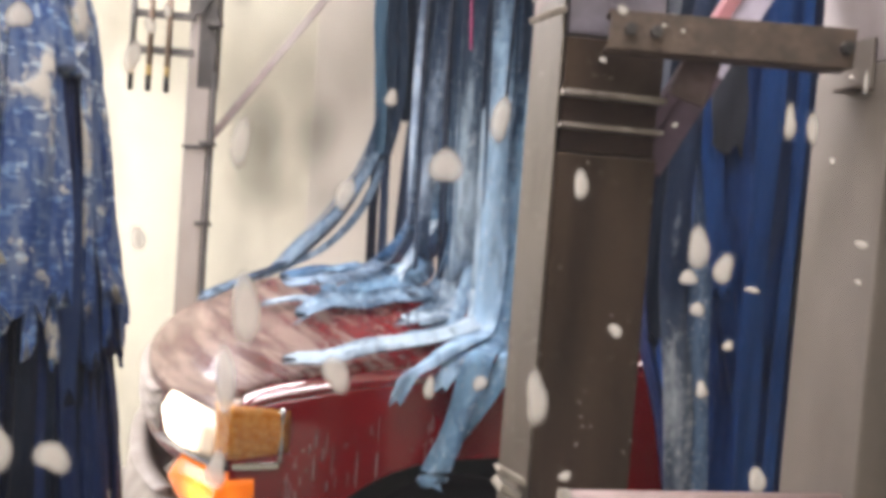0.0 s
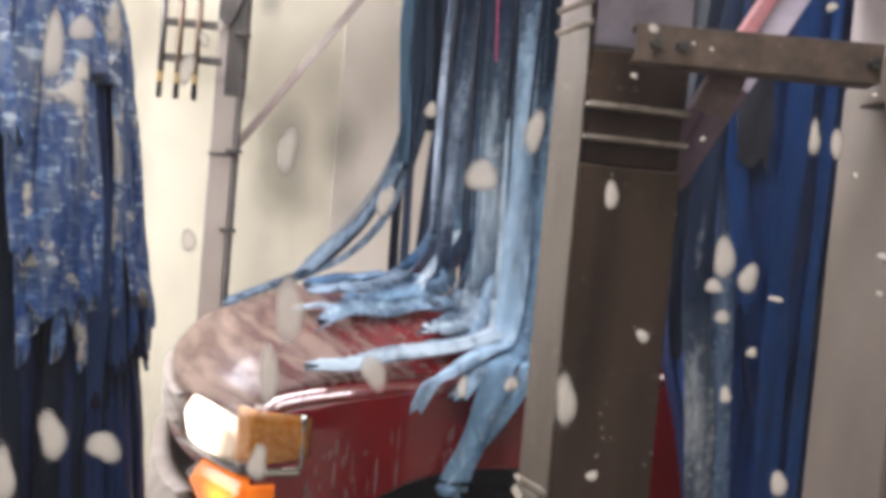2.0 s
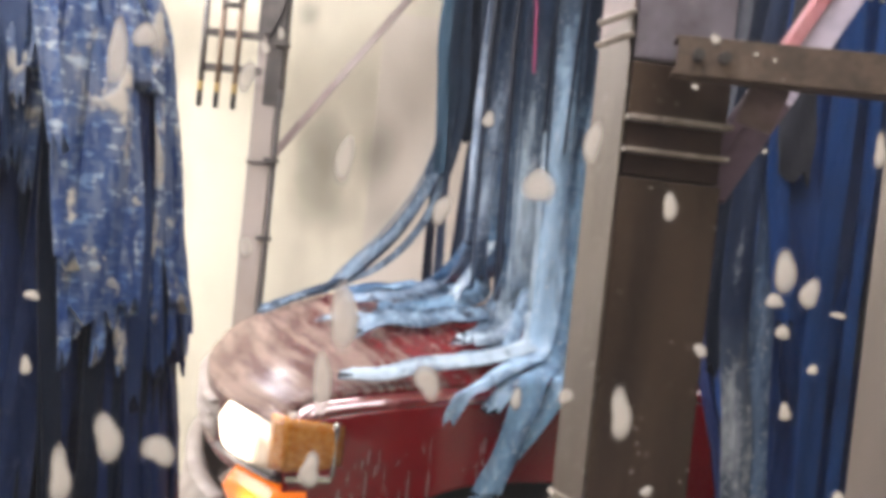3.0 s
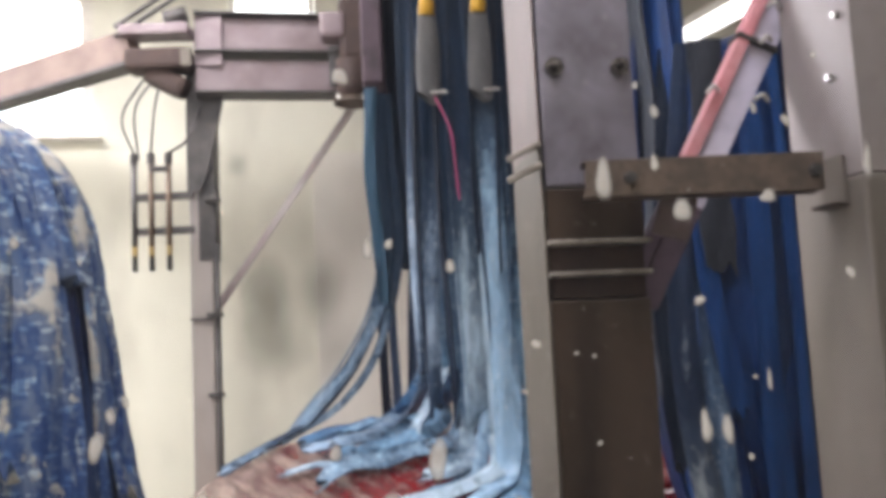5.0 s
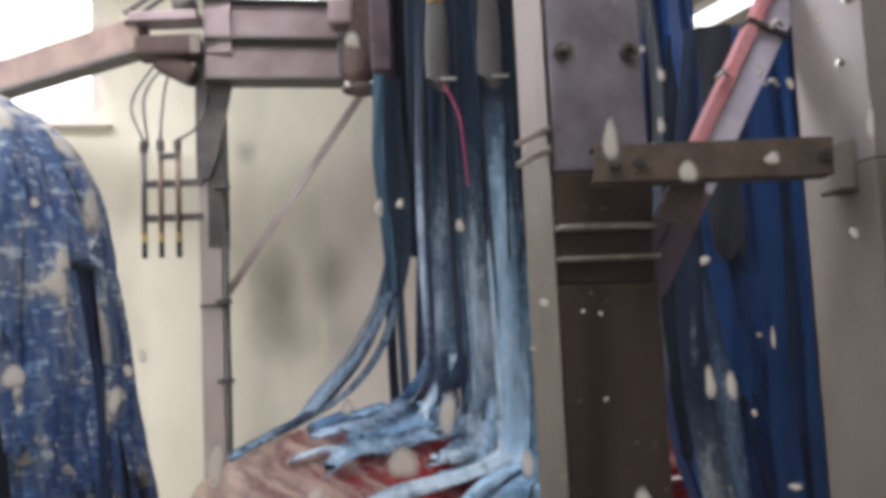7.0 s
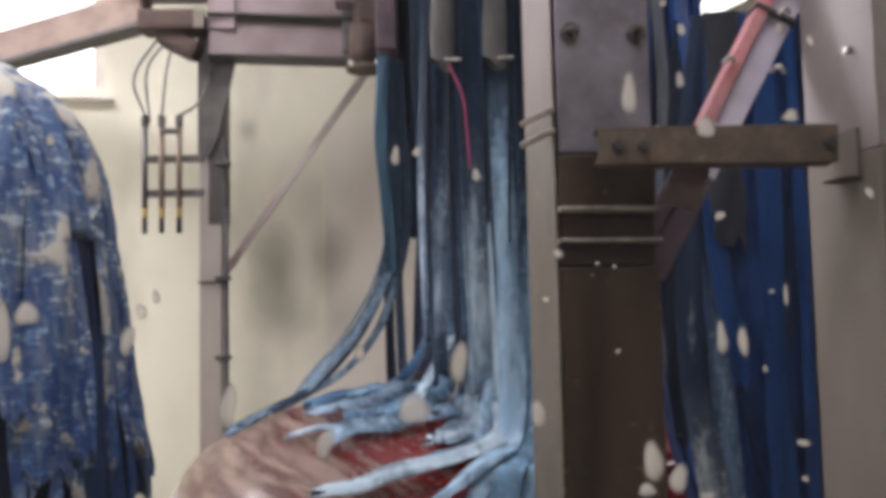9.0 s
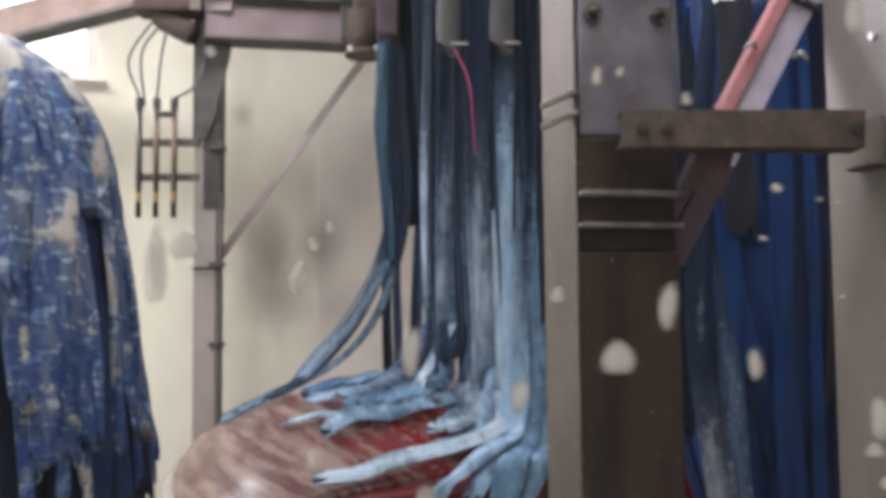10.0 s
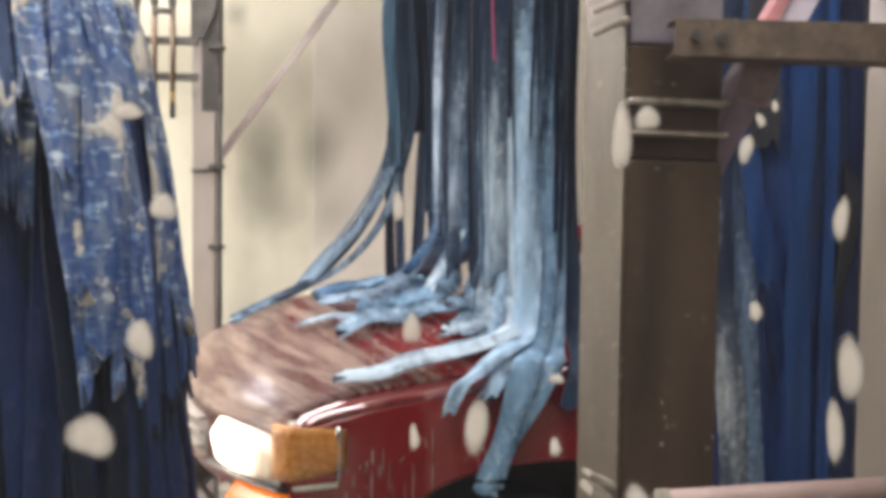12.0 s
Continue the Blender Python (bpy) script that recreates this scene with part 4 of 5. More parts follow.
def rounded_edge(u0, u1, v, out, n):
    """The quarter round between a body side and the hood."""
    def f(u, k):
        z = ridge_z(u) - 0.04
        puff = 0.035 * math.sin(math.pi * min(1, max(0, (z - 0.36) / 0.78)))
        return (u, v - out * (puff - 0.041 * (1 - math.cos(k * math.pi / 2))), z + 0.04 * math.sin(k * math.pi / 2))
    return grid(steps(u0, u1, n), steps(0, 1, 12), f, (0, 0.012 * out, -0.004))


for v, o in ((0.0, 1), (WID, -1)):
    for name, u0, u1 in (("fender_edge", 0.0, 1.40), ("door_edge", 1.408, 2.45), ("rear_edge", 2.458, 4.3)):
        part(name, rounded_edge(u0, u1, v, o, 40), GLOSSEDGE, car, "rounded red body edge, extra glossy for a bright highlight line", True)


def fascia(z0, z1, push, v0=0.0, v1=WID, n=40, thick=0.03, lean=0.0, oval=False):
    """A band round the nose between two heights, pushed out by push and rounded at its edges."""
    zs = steps(0, 1, 8)

    def f(v, k):
        span = math.sqrt(max(0.04, 1 - abs(2 * (v - v0) / (v1 - v0) - 1) ** 9)) if oval else 1.0
        z = (z0 + z1) / 2 + (z1 - z0) * (k - 0.5) * span
        return (nose_u(v) - push * math.sin(math.pi * min(1, max(0, 0.12 + 0.76 * k))) + lean * k, v, z)
    return grid(steps(v0, v1, n), zs, f, (thick, 0, 0))


part("nose_panel", fascia(0.80, 1.0, 0.004, 0.012, WID - 0.012, lean=0.004), PAINT, car, "red nose panel filmed with lather", True)
part("grille", fascia(0.84, 0.97, 0.022, 0.40, WID - 0.40, lean=0.02), BUMPER, car, "grey grille", True)
for z in (0.865, 0.905, 0.945):
    part("grille_bar", fascia(z, z + 0.014, 0.030, 0.41, WID - 0.41, 24), BUMPER, car, "grey grille bar", True)
bumper = part("bumper", fascia(0.42, 0.685, 0.06, -0.03, WID + 0.03, thick=0.05), BUMPER, car, "grey bumper", True)
part("bumper_strip", fascia(0.69, 0.715, 0.05, 0.26, WID - 0.26, thick=0.04), BUMPER, car, "grey bumper edge", True)
for s in (0, 1):
    def side_v(v, s=s):
        return v if s == 0 else WID - v
    a, b = sorted((side_v(0.022), side_v(0.34)))
    lampbody = part("headlamp", fascia(0.850, 1.020, 0.018, a, b, 30, 0.05, 0.03), LENS, car, "clear headlamp lens", True)
    a, b = sorted((side_v(0.03), side_v(0.335)))
    part("lit_lens", fascia(0.854, 1.016, 0.028, a, b, 60, 0.02, 0.028, True), HEADLAMP, lampbody, "lit headlamp glowing white", True)
    a, b = sorted((side_v(0.0), side_v(0.35)))
    part("lamp_trim", fascia(0.838, 0.850, 0.030, a, b, 20), DARKSTEEL, car, "dark lamp trim", True)
    a, b = sorted((side_v(-0.02), side_v(0.21)))
    part("turn_lamp", fascia(0.700, 0.834, 0.036, a, b, 24, 0.03, 0.0, True), TURN, car, "lit amber turn lamp", True)
    # amber corner lens that wraps from the nose on to the fender
    v_at, o = (0.0, -1) if s == 0 else (WID, 1)

    def corner(f, k, v_at=v_at, o=o):
        z = 0.872 + 0.146 * k - 0.018 * f * (2 * k - 1)
        if f < 0.2:
            w = 0.022 * (1 - f / 0.2)
            u, v = nose_u(w) - 0.026 * math.cos(f / 0.2 * 1.57), w if v_at == 0 else WID - w
            return (u, v + o * 0.03 * (f / 0.2), z)
        g = (f - 0.2) / 0.8
        return (0.118 * g, v_at + o * (0.032 + 0.008 * math.sin(3.14 * k)) , z)
    part("corner_lamp", grid(steps(0, 1, 18), steps(0, 1, 6), corner, (0.03, 0.004 * -o, 0)), AMBER, car, "amber corner lamp lens", True)

    def side_lens(f, k, v_at=v_at, o=o):
        return (-0.012 + 0.075 * f, v_at + o * (0.050 - 0.016 * f + 0.004 * math.sin(3.14 * k)), 0.712 + 0.115 * k)
    part("turn_lamp", grid(steps(0, 1, 10), steps(0, 1, 6), side_lens, (0.01, 0.012 * -o, 0)), TURN, car, "lit amber turn lamp", True)

    def rim(f, k, v_at=v_at, o=o):
        return (0.116 + 0.022 * f, v_at + o * (0.026 + 0.014 * math.sin(3.14 * f)), 0.868 + 0.14 * k)
    part("lamp_trim", grid(steps(0, 1, 4), steps(0, 1, 5), rim, (0, -0.01 * o, 0)), CHROME, car, "chrome lamp trim", True)
    part("lamp_trim", box(0.12, 0.012, 0.018, (0.065, v_at + o * 0.036, 0.862), 0.005), CHROME, car, "chrome lamp trim")


def wheel(u, v, out):
    tyre_pts = [(0.37 * math.cos(a), 0.37 * math.sin(a)) for a in steps(0, math.tau, 40)[:-1]]
    bm = bmesh.new()
    prof = [(0.24, 0.0), (0.33, -0.006), (0.365, 0.02), (0.372, 0.06), (0.372, 0.16), (0.365, 0.20), (0.33, 0.22), (0.24, 0.215)]
    rings = [[bm.verts.new((u + r * x / 0.37, v + out * d, WH_Z - 0.03 + r * z / 0.37)) for x, z in tyre_pts] for r, d in prof]
    for q, w in zip(rings, rings[1:]):
        for k in range(40):
            bm.faces.new((q[k], q[(k + 1) % 40], w[(k + 1) % 40], w[k]))
    bmesh.ops.recalc_face_normals(bm, faces=bm.faces)
    ob = part("wheel", bm, BLACK, car, "black tyre", True)
    r = tube([(u, v + out * 0.03, WH_Z - 0.03), (u, v + out * 0.19, WH_Z - 0.03)], 0.24, 32)
    tube([(u, v + out * 0.012, WH_Z - 0.03), (u, v + out * 0.04, WH_Z - 0.03)], 0.06, 16, r)
    part("rim", r, STEEL, ob, "dull steel rim", True)


for wu in (WH_U, WH_U + 2.75):
    wheel(wu, 0.07, 1)
    wheel(wu, WID - 0.07, -1)
part("underbody", box(3.9, 1.3, 0.3, (2.1, WID / 2, 0.5), 0.03), BLACK, car)
part("wheel_well", box(1.1, 0.1, 0.5, (WH_U, 0.26, 0.62), 0.02), BLACK, car)
part("windscreen", grid(steps(0, 1, 8), steps(0.1, WID - 0.1, 14), lambda k, v: (1.36 + 0.62 * k + 0.16 * (2 * v / WID - 1) ** 2, v + (WID / 2 - v) * 0.14 * k, 1.22 + 0.50 * k + 0.05 * math.cos((v / WID - 0.5) * 3)), (0.01, 0, -0.01)), CABGLASS, car, "dark windscreen", True)
part("roof", grid(steps(0, 1, 10), steps(0, 1, 14), lambda a, b: (1.98 + 2.1 * a, 0.16 + 1.38 * b, 1.74 + 0.06 * math.sin(3.14 * b) + 0.03 * math.sin(3.14 * a)), (0, 0, -0.02)), PAINT, car, "red roof", True)
for v, o in ((0.03, 1), (WID - 0.03, -1)):
    part("side_window", grid(steps(0, 1, 8), steps(0, 1, 6), lambda a, k, v=v, o=o: (1.5 + 0.62 * k + a * (2.75 - 0.62 * k), v + o * 0.13 * k, 1.235 + 0.5 * k), (0, 0.01 * o, 0)), CABGLASS, car, "dark side window", True)
    for a in (0.0, 0.36, 0.97):
        part("pillar", tube([(1.44 + 2.75 * a, v - 0.004 * o, 1.20), (1.44 + 0.60 + 2.13 * a, v + o * 0.126, 1.745)], 0.035, 10), PAINT, car, smooth=True)
part("tailgate", box(0.05, 1.55, 0.9, (4.3, WID / 2, 0.85), 0.03), PAINT, car)
part("rear_window", box(0.04, 1.3, 0.48, (4.2, WID / 2, 1.5), 0.02, turn=pose(0, 0, 0, 0, -10, 0)), CABGLASS, car)


def car_point(u, v, z):
    return CAR_M @ Vector((u, v, z))


# flecks and runs of foam on the fender and hood
def foam_flecks():
    bm = bmesh.new()
    rng = random.Random(11)
    for i in range(80):
        u = 0.14 + 0.40 * rng.random() ** 1.6
        z = 0.60 + 0.36 * rng.random()
        if abs(u - WH_U) < WH_R and z < WH_Z + 0.02 + 0.465 * (1 - abs((u - WH_U) / WH_R) ** 2.6) ** (1 / 2.6):
            continue
        v = -0.035 * math.sin(math.pi * min(1, (z - 0.36) / 0.78)) - 0.012 * math.exp(-((z - 0.66) / 0.06) ** 2)
        w, h = 0.0012 + 0.0030 * rng.random() ** 2, 0.004 + 0.055 * rng.random() ** 2
        made = bmesh.ops.create_icosphere(bm, subdivisions=1, radius=1.0)["verts"]
        bmesh.ops.transform(bm, matrix=Matrix.Translation((u, v - 0.001, z)) @ Matrix.Diagonal((w, 0.002, h, 1)), verts=made)
    for i in range(620):
        u = -0.05 + 0.7 * rng.random() ** 1.1
        v = 0.03 + 0.55 * rng.random()
        r = 0.0010 + 0.0042 * rng.random() ** 3
        made = bmesh.ops.create_icosphere(bm, subdivisions=1, radius=1.0)["verts"]
        bmesh.ops.transform(bm, matrix=Matrix.Translation((u, v, hood_z(u, v))) @ Matrix.Diagonal((r * 1.6, r, r * 0.6, 1)), verts=made)
    bmesh.ops.transform(bm, matrix=CAR_M, verts=bm.verts)
    return bm


tagged(part("foam_flecks", foam_flecks(), THINFOAM, None, smooth=True), "small white foam flecks and runs on the red car", "foam", kind="stuff")

# ---- the hanging cloth curtain over the hood ----
curtain = thing("cloth_curtain", "hanging curtain of wet blue felt strips trailing over the hood", "curtain")
part("hanger_bar", box(0.05, 1.9, 0.06, (0.16, 3.75, 3.2), 0.006, turn=pose(0, 0, 0, 0, 0, 16)), DARKSTEEL, curtain, "dark steel hanger bar")
part("hanger_bar", box(0.05, 1.9, 0.06, (0.36, 3.70, 3.2), 0.006, turn=pose(0, 0, 0, 0, 0, 16)), DARKSTEEL, curtain, "dark steel hanger bar")

part("hanger_plate", box(0.085, 0.30, 0.56, (-0.128, 3.99, 2.93), 0.010), DARKPURPLE, curtain, "dark purple hanger plate")


def hanging(x0, y0, zend, width, mat, seed, sway=(0, 0), side=(0.8, -0.6, 0), ztop=3.2, end=0.95):
    pts = []
    for f in steps(0, 1, 20):
        w = 0.014 * math.sin(5 * f + seed)
        pts.append(Vector((x0 + sway[0] * f * f + w, y0 + sway[1] * f * f + 0.5 * w, ztop + (zend - ztop) * f)))
    return part("cloth_strip", ribbon(pts, width * (1 + 0.01 * (seed % 7)), Matrix.Rotation(0.3 * math.sin(1.7 * seed), 3, "Z") @ Vector(side), 0.005, 0.07, end, 18 * math.sin(seed), 0.01), mat, curtain)


def laid(air, hood, over, width, mat, lift, seed, twist=0.0, side=(0.8, -0.6, 0), curl=0.0, tilt=0.40, soft=0.0, tip=0.92):
    """A strip through points in the air, then over points (u, v) on the hood, then down the fender through points (u, v, z) of the car."""
    pts = [Vector(p) for p in air]
    if soft:
        (ua, va), (ub, vb) = hood[:2]
        hood = hood[1:]
        pts.append(car_point(ua + 0.45 * (ub - ua), va + 0.45 * (vb - va), hood_z(ua, max(va, 0)) + lift + soft))
    for i, (u, v) in enumerate(hood):
        pts.append(car_point(u, v, hood_z(u, max(v, 0)) + lift + 0.006 * math.sin(2.1 * i + seed)))
    for p in over:
        pts.append(car_point(*p))
    n, last = 64, len(pts) - 1
    path = smooth_path(pts, n)
    for i, p in enumerate(path):
        f = i / n
        p.x += 0.006 * math.sin(9 * f + seed)
        p.z += curl * math.sin(11 * f + seed) * max(0, f - 0.6)
    lay = int(n * len(air) / last)
    hang = (int(n * (len(air) + len(hood) - 0.6) / last), CAR_M.to_3x3() @ Vector((0.96, -0.28, 0))) if over else None
    return part("cloth_strip", ribbon(path, width, Matrix.Rotation(0.22 * math.sin(2.3 * seed), 3, "Z") @ Vector(side), 0.005, 0.06, tip if over else 0.82, twist, 0.015 if over else 0.03, lay, hang, tilt), mat, curtain)


def drop_line(x, y, z=1.5, dx=-0.012, dy=0.0):
    return [(x, y, 3.2), (x, y, 2.6), (x + 0.3 * dx, y, 2.1), (x + 0.6 * dx, y, 1.7), (x + dx, y + dy, z)]


FLAT = (1.0, -0.12, 0.0)
# the main column: broad soapy strips at the near side, the first ending on the hood, the second trailing along its edge
laid(drop_line(0.162, 3.08, 1.45, 0.018, -0.01), [(0.70, 0.30), (0.63, 0.215), (0.56, 0.17), (0.50, 0.18)], (), 0.088, FOAMY, 0.034, 1, 6, FLAT, soft=0.06)
laid(drop_line(0.232, 3.06, 1.43, 0.010, -0.02), [(0.75, 0.20), (0.69, 0.135), (0.555, 0.087), (0.45, 0.062), (0.35, 0.047), (0.255, 0.042), (0.16, 0.055)], (), 0.070, FOAMY, 0.026, 2, -8, FLAT, 0.0, 0.5, 0.05)
laid(drop_line(0.120, 3.13, 1.46, 0.030, 0.0), [(0.68, 0.37), (0.61, 0.28), (0.54, 0.225)], (), 0.062, SOAPY, 0.018, 3, 12, FLAT, soft=0.06)
laid(drop_line(0.196, 3.11, 1.44, 0.016, 0.0), [(0.72, 0.25), (0.64, 0.165), (0.575, 0.12), (0.49, 0.10)], (), 0.07, SOAPY, 0.018, 9, 10, FLAT, soft=0.06)
# strips that fall over the fender
laid(drop_line(0.302, 3.07, 1.42, 0.014, -0.02), [(0.76, 0.10), (0.70, 0.01)], [(0.655, -0.06, 1.16), (0.628, -0.075, 1.10), (0.603, -0.08, 1.03), (0.572, -0.085, 0.95), (0.540, -0.085, 0.88), (0.520, -0.08, 0.81)], 0.088, SWEPT, 0.034, 6, 8, FLAT)
laid(drop_line(0.345, 3.10, 1.42, 0.012, -0.02), [(0.82, 0.10), (0.77, 0.01)], [(0.735, -0.055, 1.16), (0.695, -0.066, 1.09), (0.645, -0.072, 1.01), (0.605, -0.076, 0.95)], 0.10, SWEPT, 0.022, 7, -10, FLAT, tip=0.5)
laid(drop_line(0.385, 3.11, 1.42, 0.010, -0.02), [(0.90, 0.12), (0.86, 0.01)], [(0.83, -0.05, 1.10), (0.80, -0.06, 1.02)], 0.09, NAVY, 0.020, 8, 12, FLAT)
laid(drop_line(0.252, 3.045, 1.44, 0.004, -0.02), [(0.72, 0.12), (0.64, 0.04), (0.58, -0.01)], [(0.505, -0.055, 1.13), (0.450, -0.075, 1.105), (0.41, -0.074, 1.035)], 0.118, SOAPY, 0.046, 4, -14, FLAT, tip=0.35)
laid(drop_line(0.262, 3.075, 1.44, 0.004, -0.02), [(0.73, 0.14), (0.66, 0.06), (0.60, 0.0)], [(0.56, -0.052, 1.11), (0.525, -0.06, 1.07)], 0.06, SOAPY, 0.030, 5, 18, FLAT)
# bands that come out from behind the column and lie over the middle of the hood
laid(drop_line(0.150, 3.26, 1.50, 0.02, 0.02), [(0.80, 0.60), (0.68, 0.43), (0.594, 0.350), (0.504, 0.350), (0.408, 0.328), (0.322, 0.335), (0.267, 0.315), (0.20, 0.300)], (), 0.09, SOAPY, 0.024, 11, 8, FLAT, 0.010, 0.5, 0.05)
laid(drop_line(0.135, 3.34, 1.52, 0.02, 0.03), [(0.82, 0.86), (0.711, 0.735), (0.57, 0.607), (0.489, 0.519), (0.376, 0.440), (0.30, 0.455)], (), 0.09, SWEPT, 0.022, 12, -10, FLAT, 0.010, 0.5, 0.05)
laid(drop_line(0.105, 3.30, 1.52, 0.02, 0.03), [(0.76, 0.70), (0.66, 0.58), (0.55, 0.46), (0.46, 0.42), (0.40, 0.40)], (), 0.085, SWEPT, 0.036, 13, 16, FLAT, 0.012, 0.5, 0.05)
laid(drop_line(0.095, 3.32, 1.54, 0.01, 0.02), [(0.62, 0.52), (0.49, 0.42), (0.385, 0.385), (0.28, 0.397), (0.217, 0.432), (0.13, 0.494)], (), 0.048, FOAMY, 0.020, 14, 8, FLAT, 0.004, 0.35, 0.05)
laid(drop_line(0.125, 3.22, 1.50, 0.02, 0.02), [(0.76, 0.46), (0.68, 0.36), (0.60, 0.31), (0.55, 0.30)], (), 0.065, SOAPY, 0.046, 10, 24, FLAT, 0.012, 0.6, 0.05)
# the pale strip that leaves the vertical high and crosses the crest, and its darker neighbours
for i, (x, y, hood, w, mat, lift) in enumerate((
        (0.062, 3.40, [(0.60, 0.88), (0.50, 0.70), (0.43, 0.60), (0.32, 0.53), (0.21, 0.56)], 0.082, PALE, 0.040),
        (0.098, 3.42, [(0.66, 0.92), (0.56, 0.76), (0.47, 0.66), (0.36, 0.61), (0.27, 0.62)], 0.06, SWEPT, 0.026),
        (0.040, 3.55, [(0.50, 0.98), (0.40, 0.84), (0.31, 0.74), (0.22, 0.70)], 0.07, DENIM, 0.030),
        (0.085, 3.60, [(0.62, 1.02), (0.50, 0.92), (0.38, 0.86), (0.27, 0.82)], 0.075, DENIM, 0.020),
        (0.072, 3.48, [(0.58, 0.94), (0.45, 0.74), (0.34, 0.66)], 0.04, SWEPT, 0.05))):
    land = car_point(*hood[0], hood_z(*hood[0]))
    air = [(x - 0.03, y, 3.2), (x - 0.03, y, 2.5), (x - 0.012, y, 2.05), (x, y, 1.72), (x - 0.004, y + 0.3 * (land.y - y), 1.52), (x + 0.45 * (land.x - x), y + 0.75 * (land.y - y), land.z + 0.09)]
    laid(air, hood, (), w, mat, lift, 20 + i, 10 * math.sin(3 * i), FLAT, 0.014)
# strips pulled far forward, in the air as far as the nose
for i, (dx, low, w, mat) in enumerate(((0.0, 0.0, 0.058, AIRY), (0.032, 0.05, 0.034, AIRY), (0.052, 0.03, 0.020, AIRY), (-0.030, 0.0, 0.010, AIRY), (0.012, 0.02, 0.030, DENIM))):
    x, y = -0.115 + dx, 3.90 + 0.4 * dx
    laid([(x, y, 2.62), (x, y, 2.35), (x + 0.015, y, 2.02), (x - 0.035 + 0.2 * low, y, 1.75), (x - 0.15 + low, y - 0.02, 1.53), (x - 0.29 + 1.3 * low, y - 0.05, 1.37)],
         [(0.24 - max(dx, 0.0) + min(dx, 0.0) + low, 1.12), (0.11 + 0.5 * low, 1.02), (-0.03 + 0.05 * i, 0.94)], (), w, mat, 0.022 + 0.004 * i, 41 + i, 14 * math.sin(2 * i), FLAT, 0.004)
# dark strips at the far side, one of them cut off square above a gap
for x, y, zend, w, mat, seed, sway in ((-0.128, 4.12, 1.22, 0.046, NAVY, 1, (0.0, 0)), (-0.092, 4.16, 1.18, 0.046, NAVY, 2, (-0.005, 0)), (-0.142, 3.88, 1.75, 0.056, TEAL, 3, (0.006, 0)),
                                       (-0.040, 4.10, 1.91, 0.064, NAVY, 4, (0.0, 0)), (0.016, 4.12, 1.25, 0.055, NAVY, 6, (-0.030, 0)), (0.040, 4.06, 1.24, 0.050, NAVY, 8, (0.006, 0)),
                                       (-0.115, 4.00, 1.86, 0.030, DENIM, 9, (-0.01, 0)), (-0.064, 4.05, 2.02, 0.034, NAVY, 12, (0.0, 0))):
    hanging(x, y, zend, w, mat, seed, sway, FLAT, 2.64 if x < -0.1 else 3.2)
# rolled-up edges of the bands on the hood
for u, v, r, w, mat in ((0.555, 0.50, 0.017, 0.07, SWEPT), (0.66, 0.40, 0.020, 0.06, SOAPY), (0.36, 0.62, 0.018, 0.08, DENIM), (0.47, 0.55, 0.013, 0.05, DENIM)):
    c = car_point(u, v, hood_z(u, v) + r + 0.022)
    ring = [c + Vector(((1.6 - 0.09 * k) * r * math.cos(0.62 * k), 0.006 * k, (1.0 - 0.05 * k) * r * math.sin(0.62 * k))) for k in range(12)]
    part("cloth_strip", ribbon([c + Vector((0.11, 0.02, -0.01))] + ring, w, (0.25, 1.0, 0), 0.005, 0.02), mat, curtain, "rolled-up strip edge")
# the second row behind the column: dark at the top, some soapy lower down
rng = random.Random(5)
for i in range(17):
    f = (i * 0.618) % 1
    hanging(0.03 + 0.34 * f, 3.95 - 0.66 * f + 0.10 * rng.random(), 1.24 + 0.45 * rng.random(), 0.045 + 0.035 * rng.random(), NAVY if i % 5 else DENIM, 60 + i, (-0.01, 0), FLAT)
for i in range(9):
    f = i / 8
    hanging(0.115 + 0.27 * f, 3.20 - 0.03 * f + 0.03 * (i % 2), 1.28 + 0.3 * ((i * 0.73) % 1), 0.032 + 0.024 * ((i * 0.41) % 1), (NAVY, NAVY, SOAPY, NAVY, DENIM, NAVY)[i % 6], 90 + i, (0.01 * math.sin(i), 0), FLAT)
# a strip under a pale film, and dark narrow ones beside the broad ones, added as shade in the gaps
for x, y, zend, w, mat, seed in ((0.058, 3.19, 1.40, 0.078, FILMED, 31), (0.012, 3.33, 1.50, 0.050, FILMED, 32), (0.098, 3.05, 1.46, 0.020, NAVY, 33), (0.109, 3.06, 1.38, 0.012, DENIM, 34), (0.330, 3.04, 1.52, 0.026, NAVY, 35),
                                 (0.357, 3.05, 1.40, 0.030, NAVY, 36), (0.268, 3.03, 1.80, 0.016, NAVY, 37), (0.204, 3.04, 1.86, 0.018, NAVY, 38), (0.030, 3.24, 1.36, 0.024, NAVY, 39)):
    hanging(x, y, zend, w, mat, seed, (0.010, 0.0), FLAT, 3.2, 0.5)
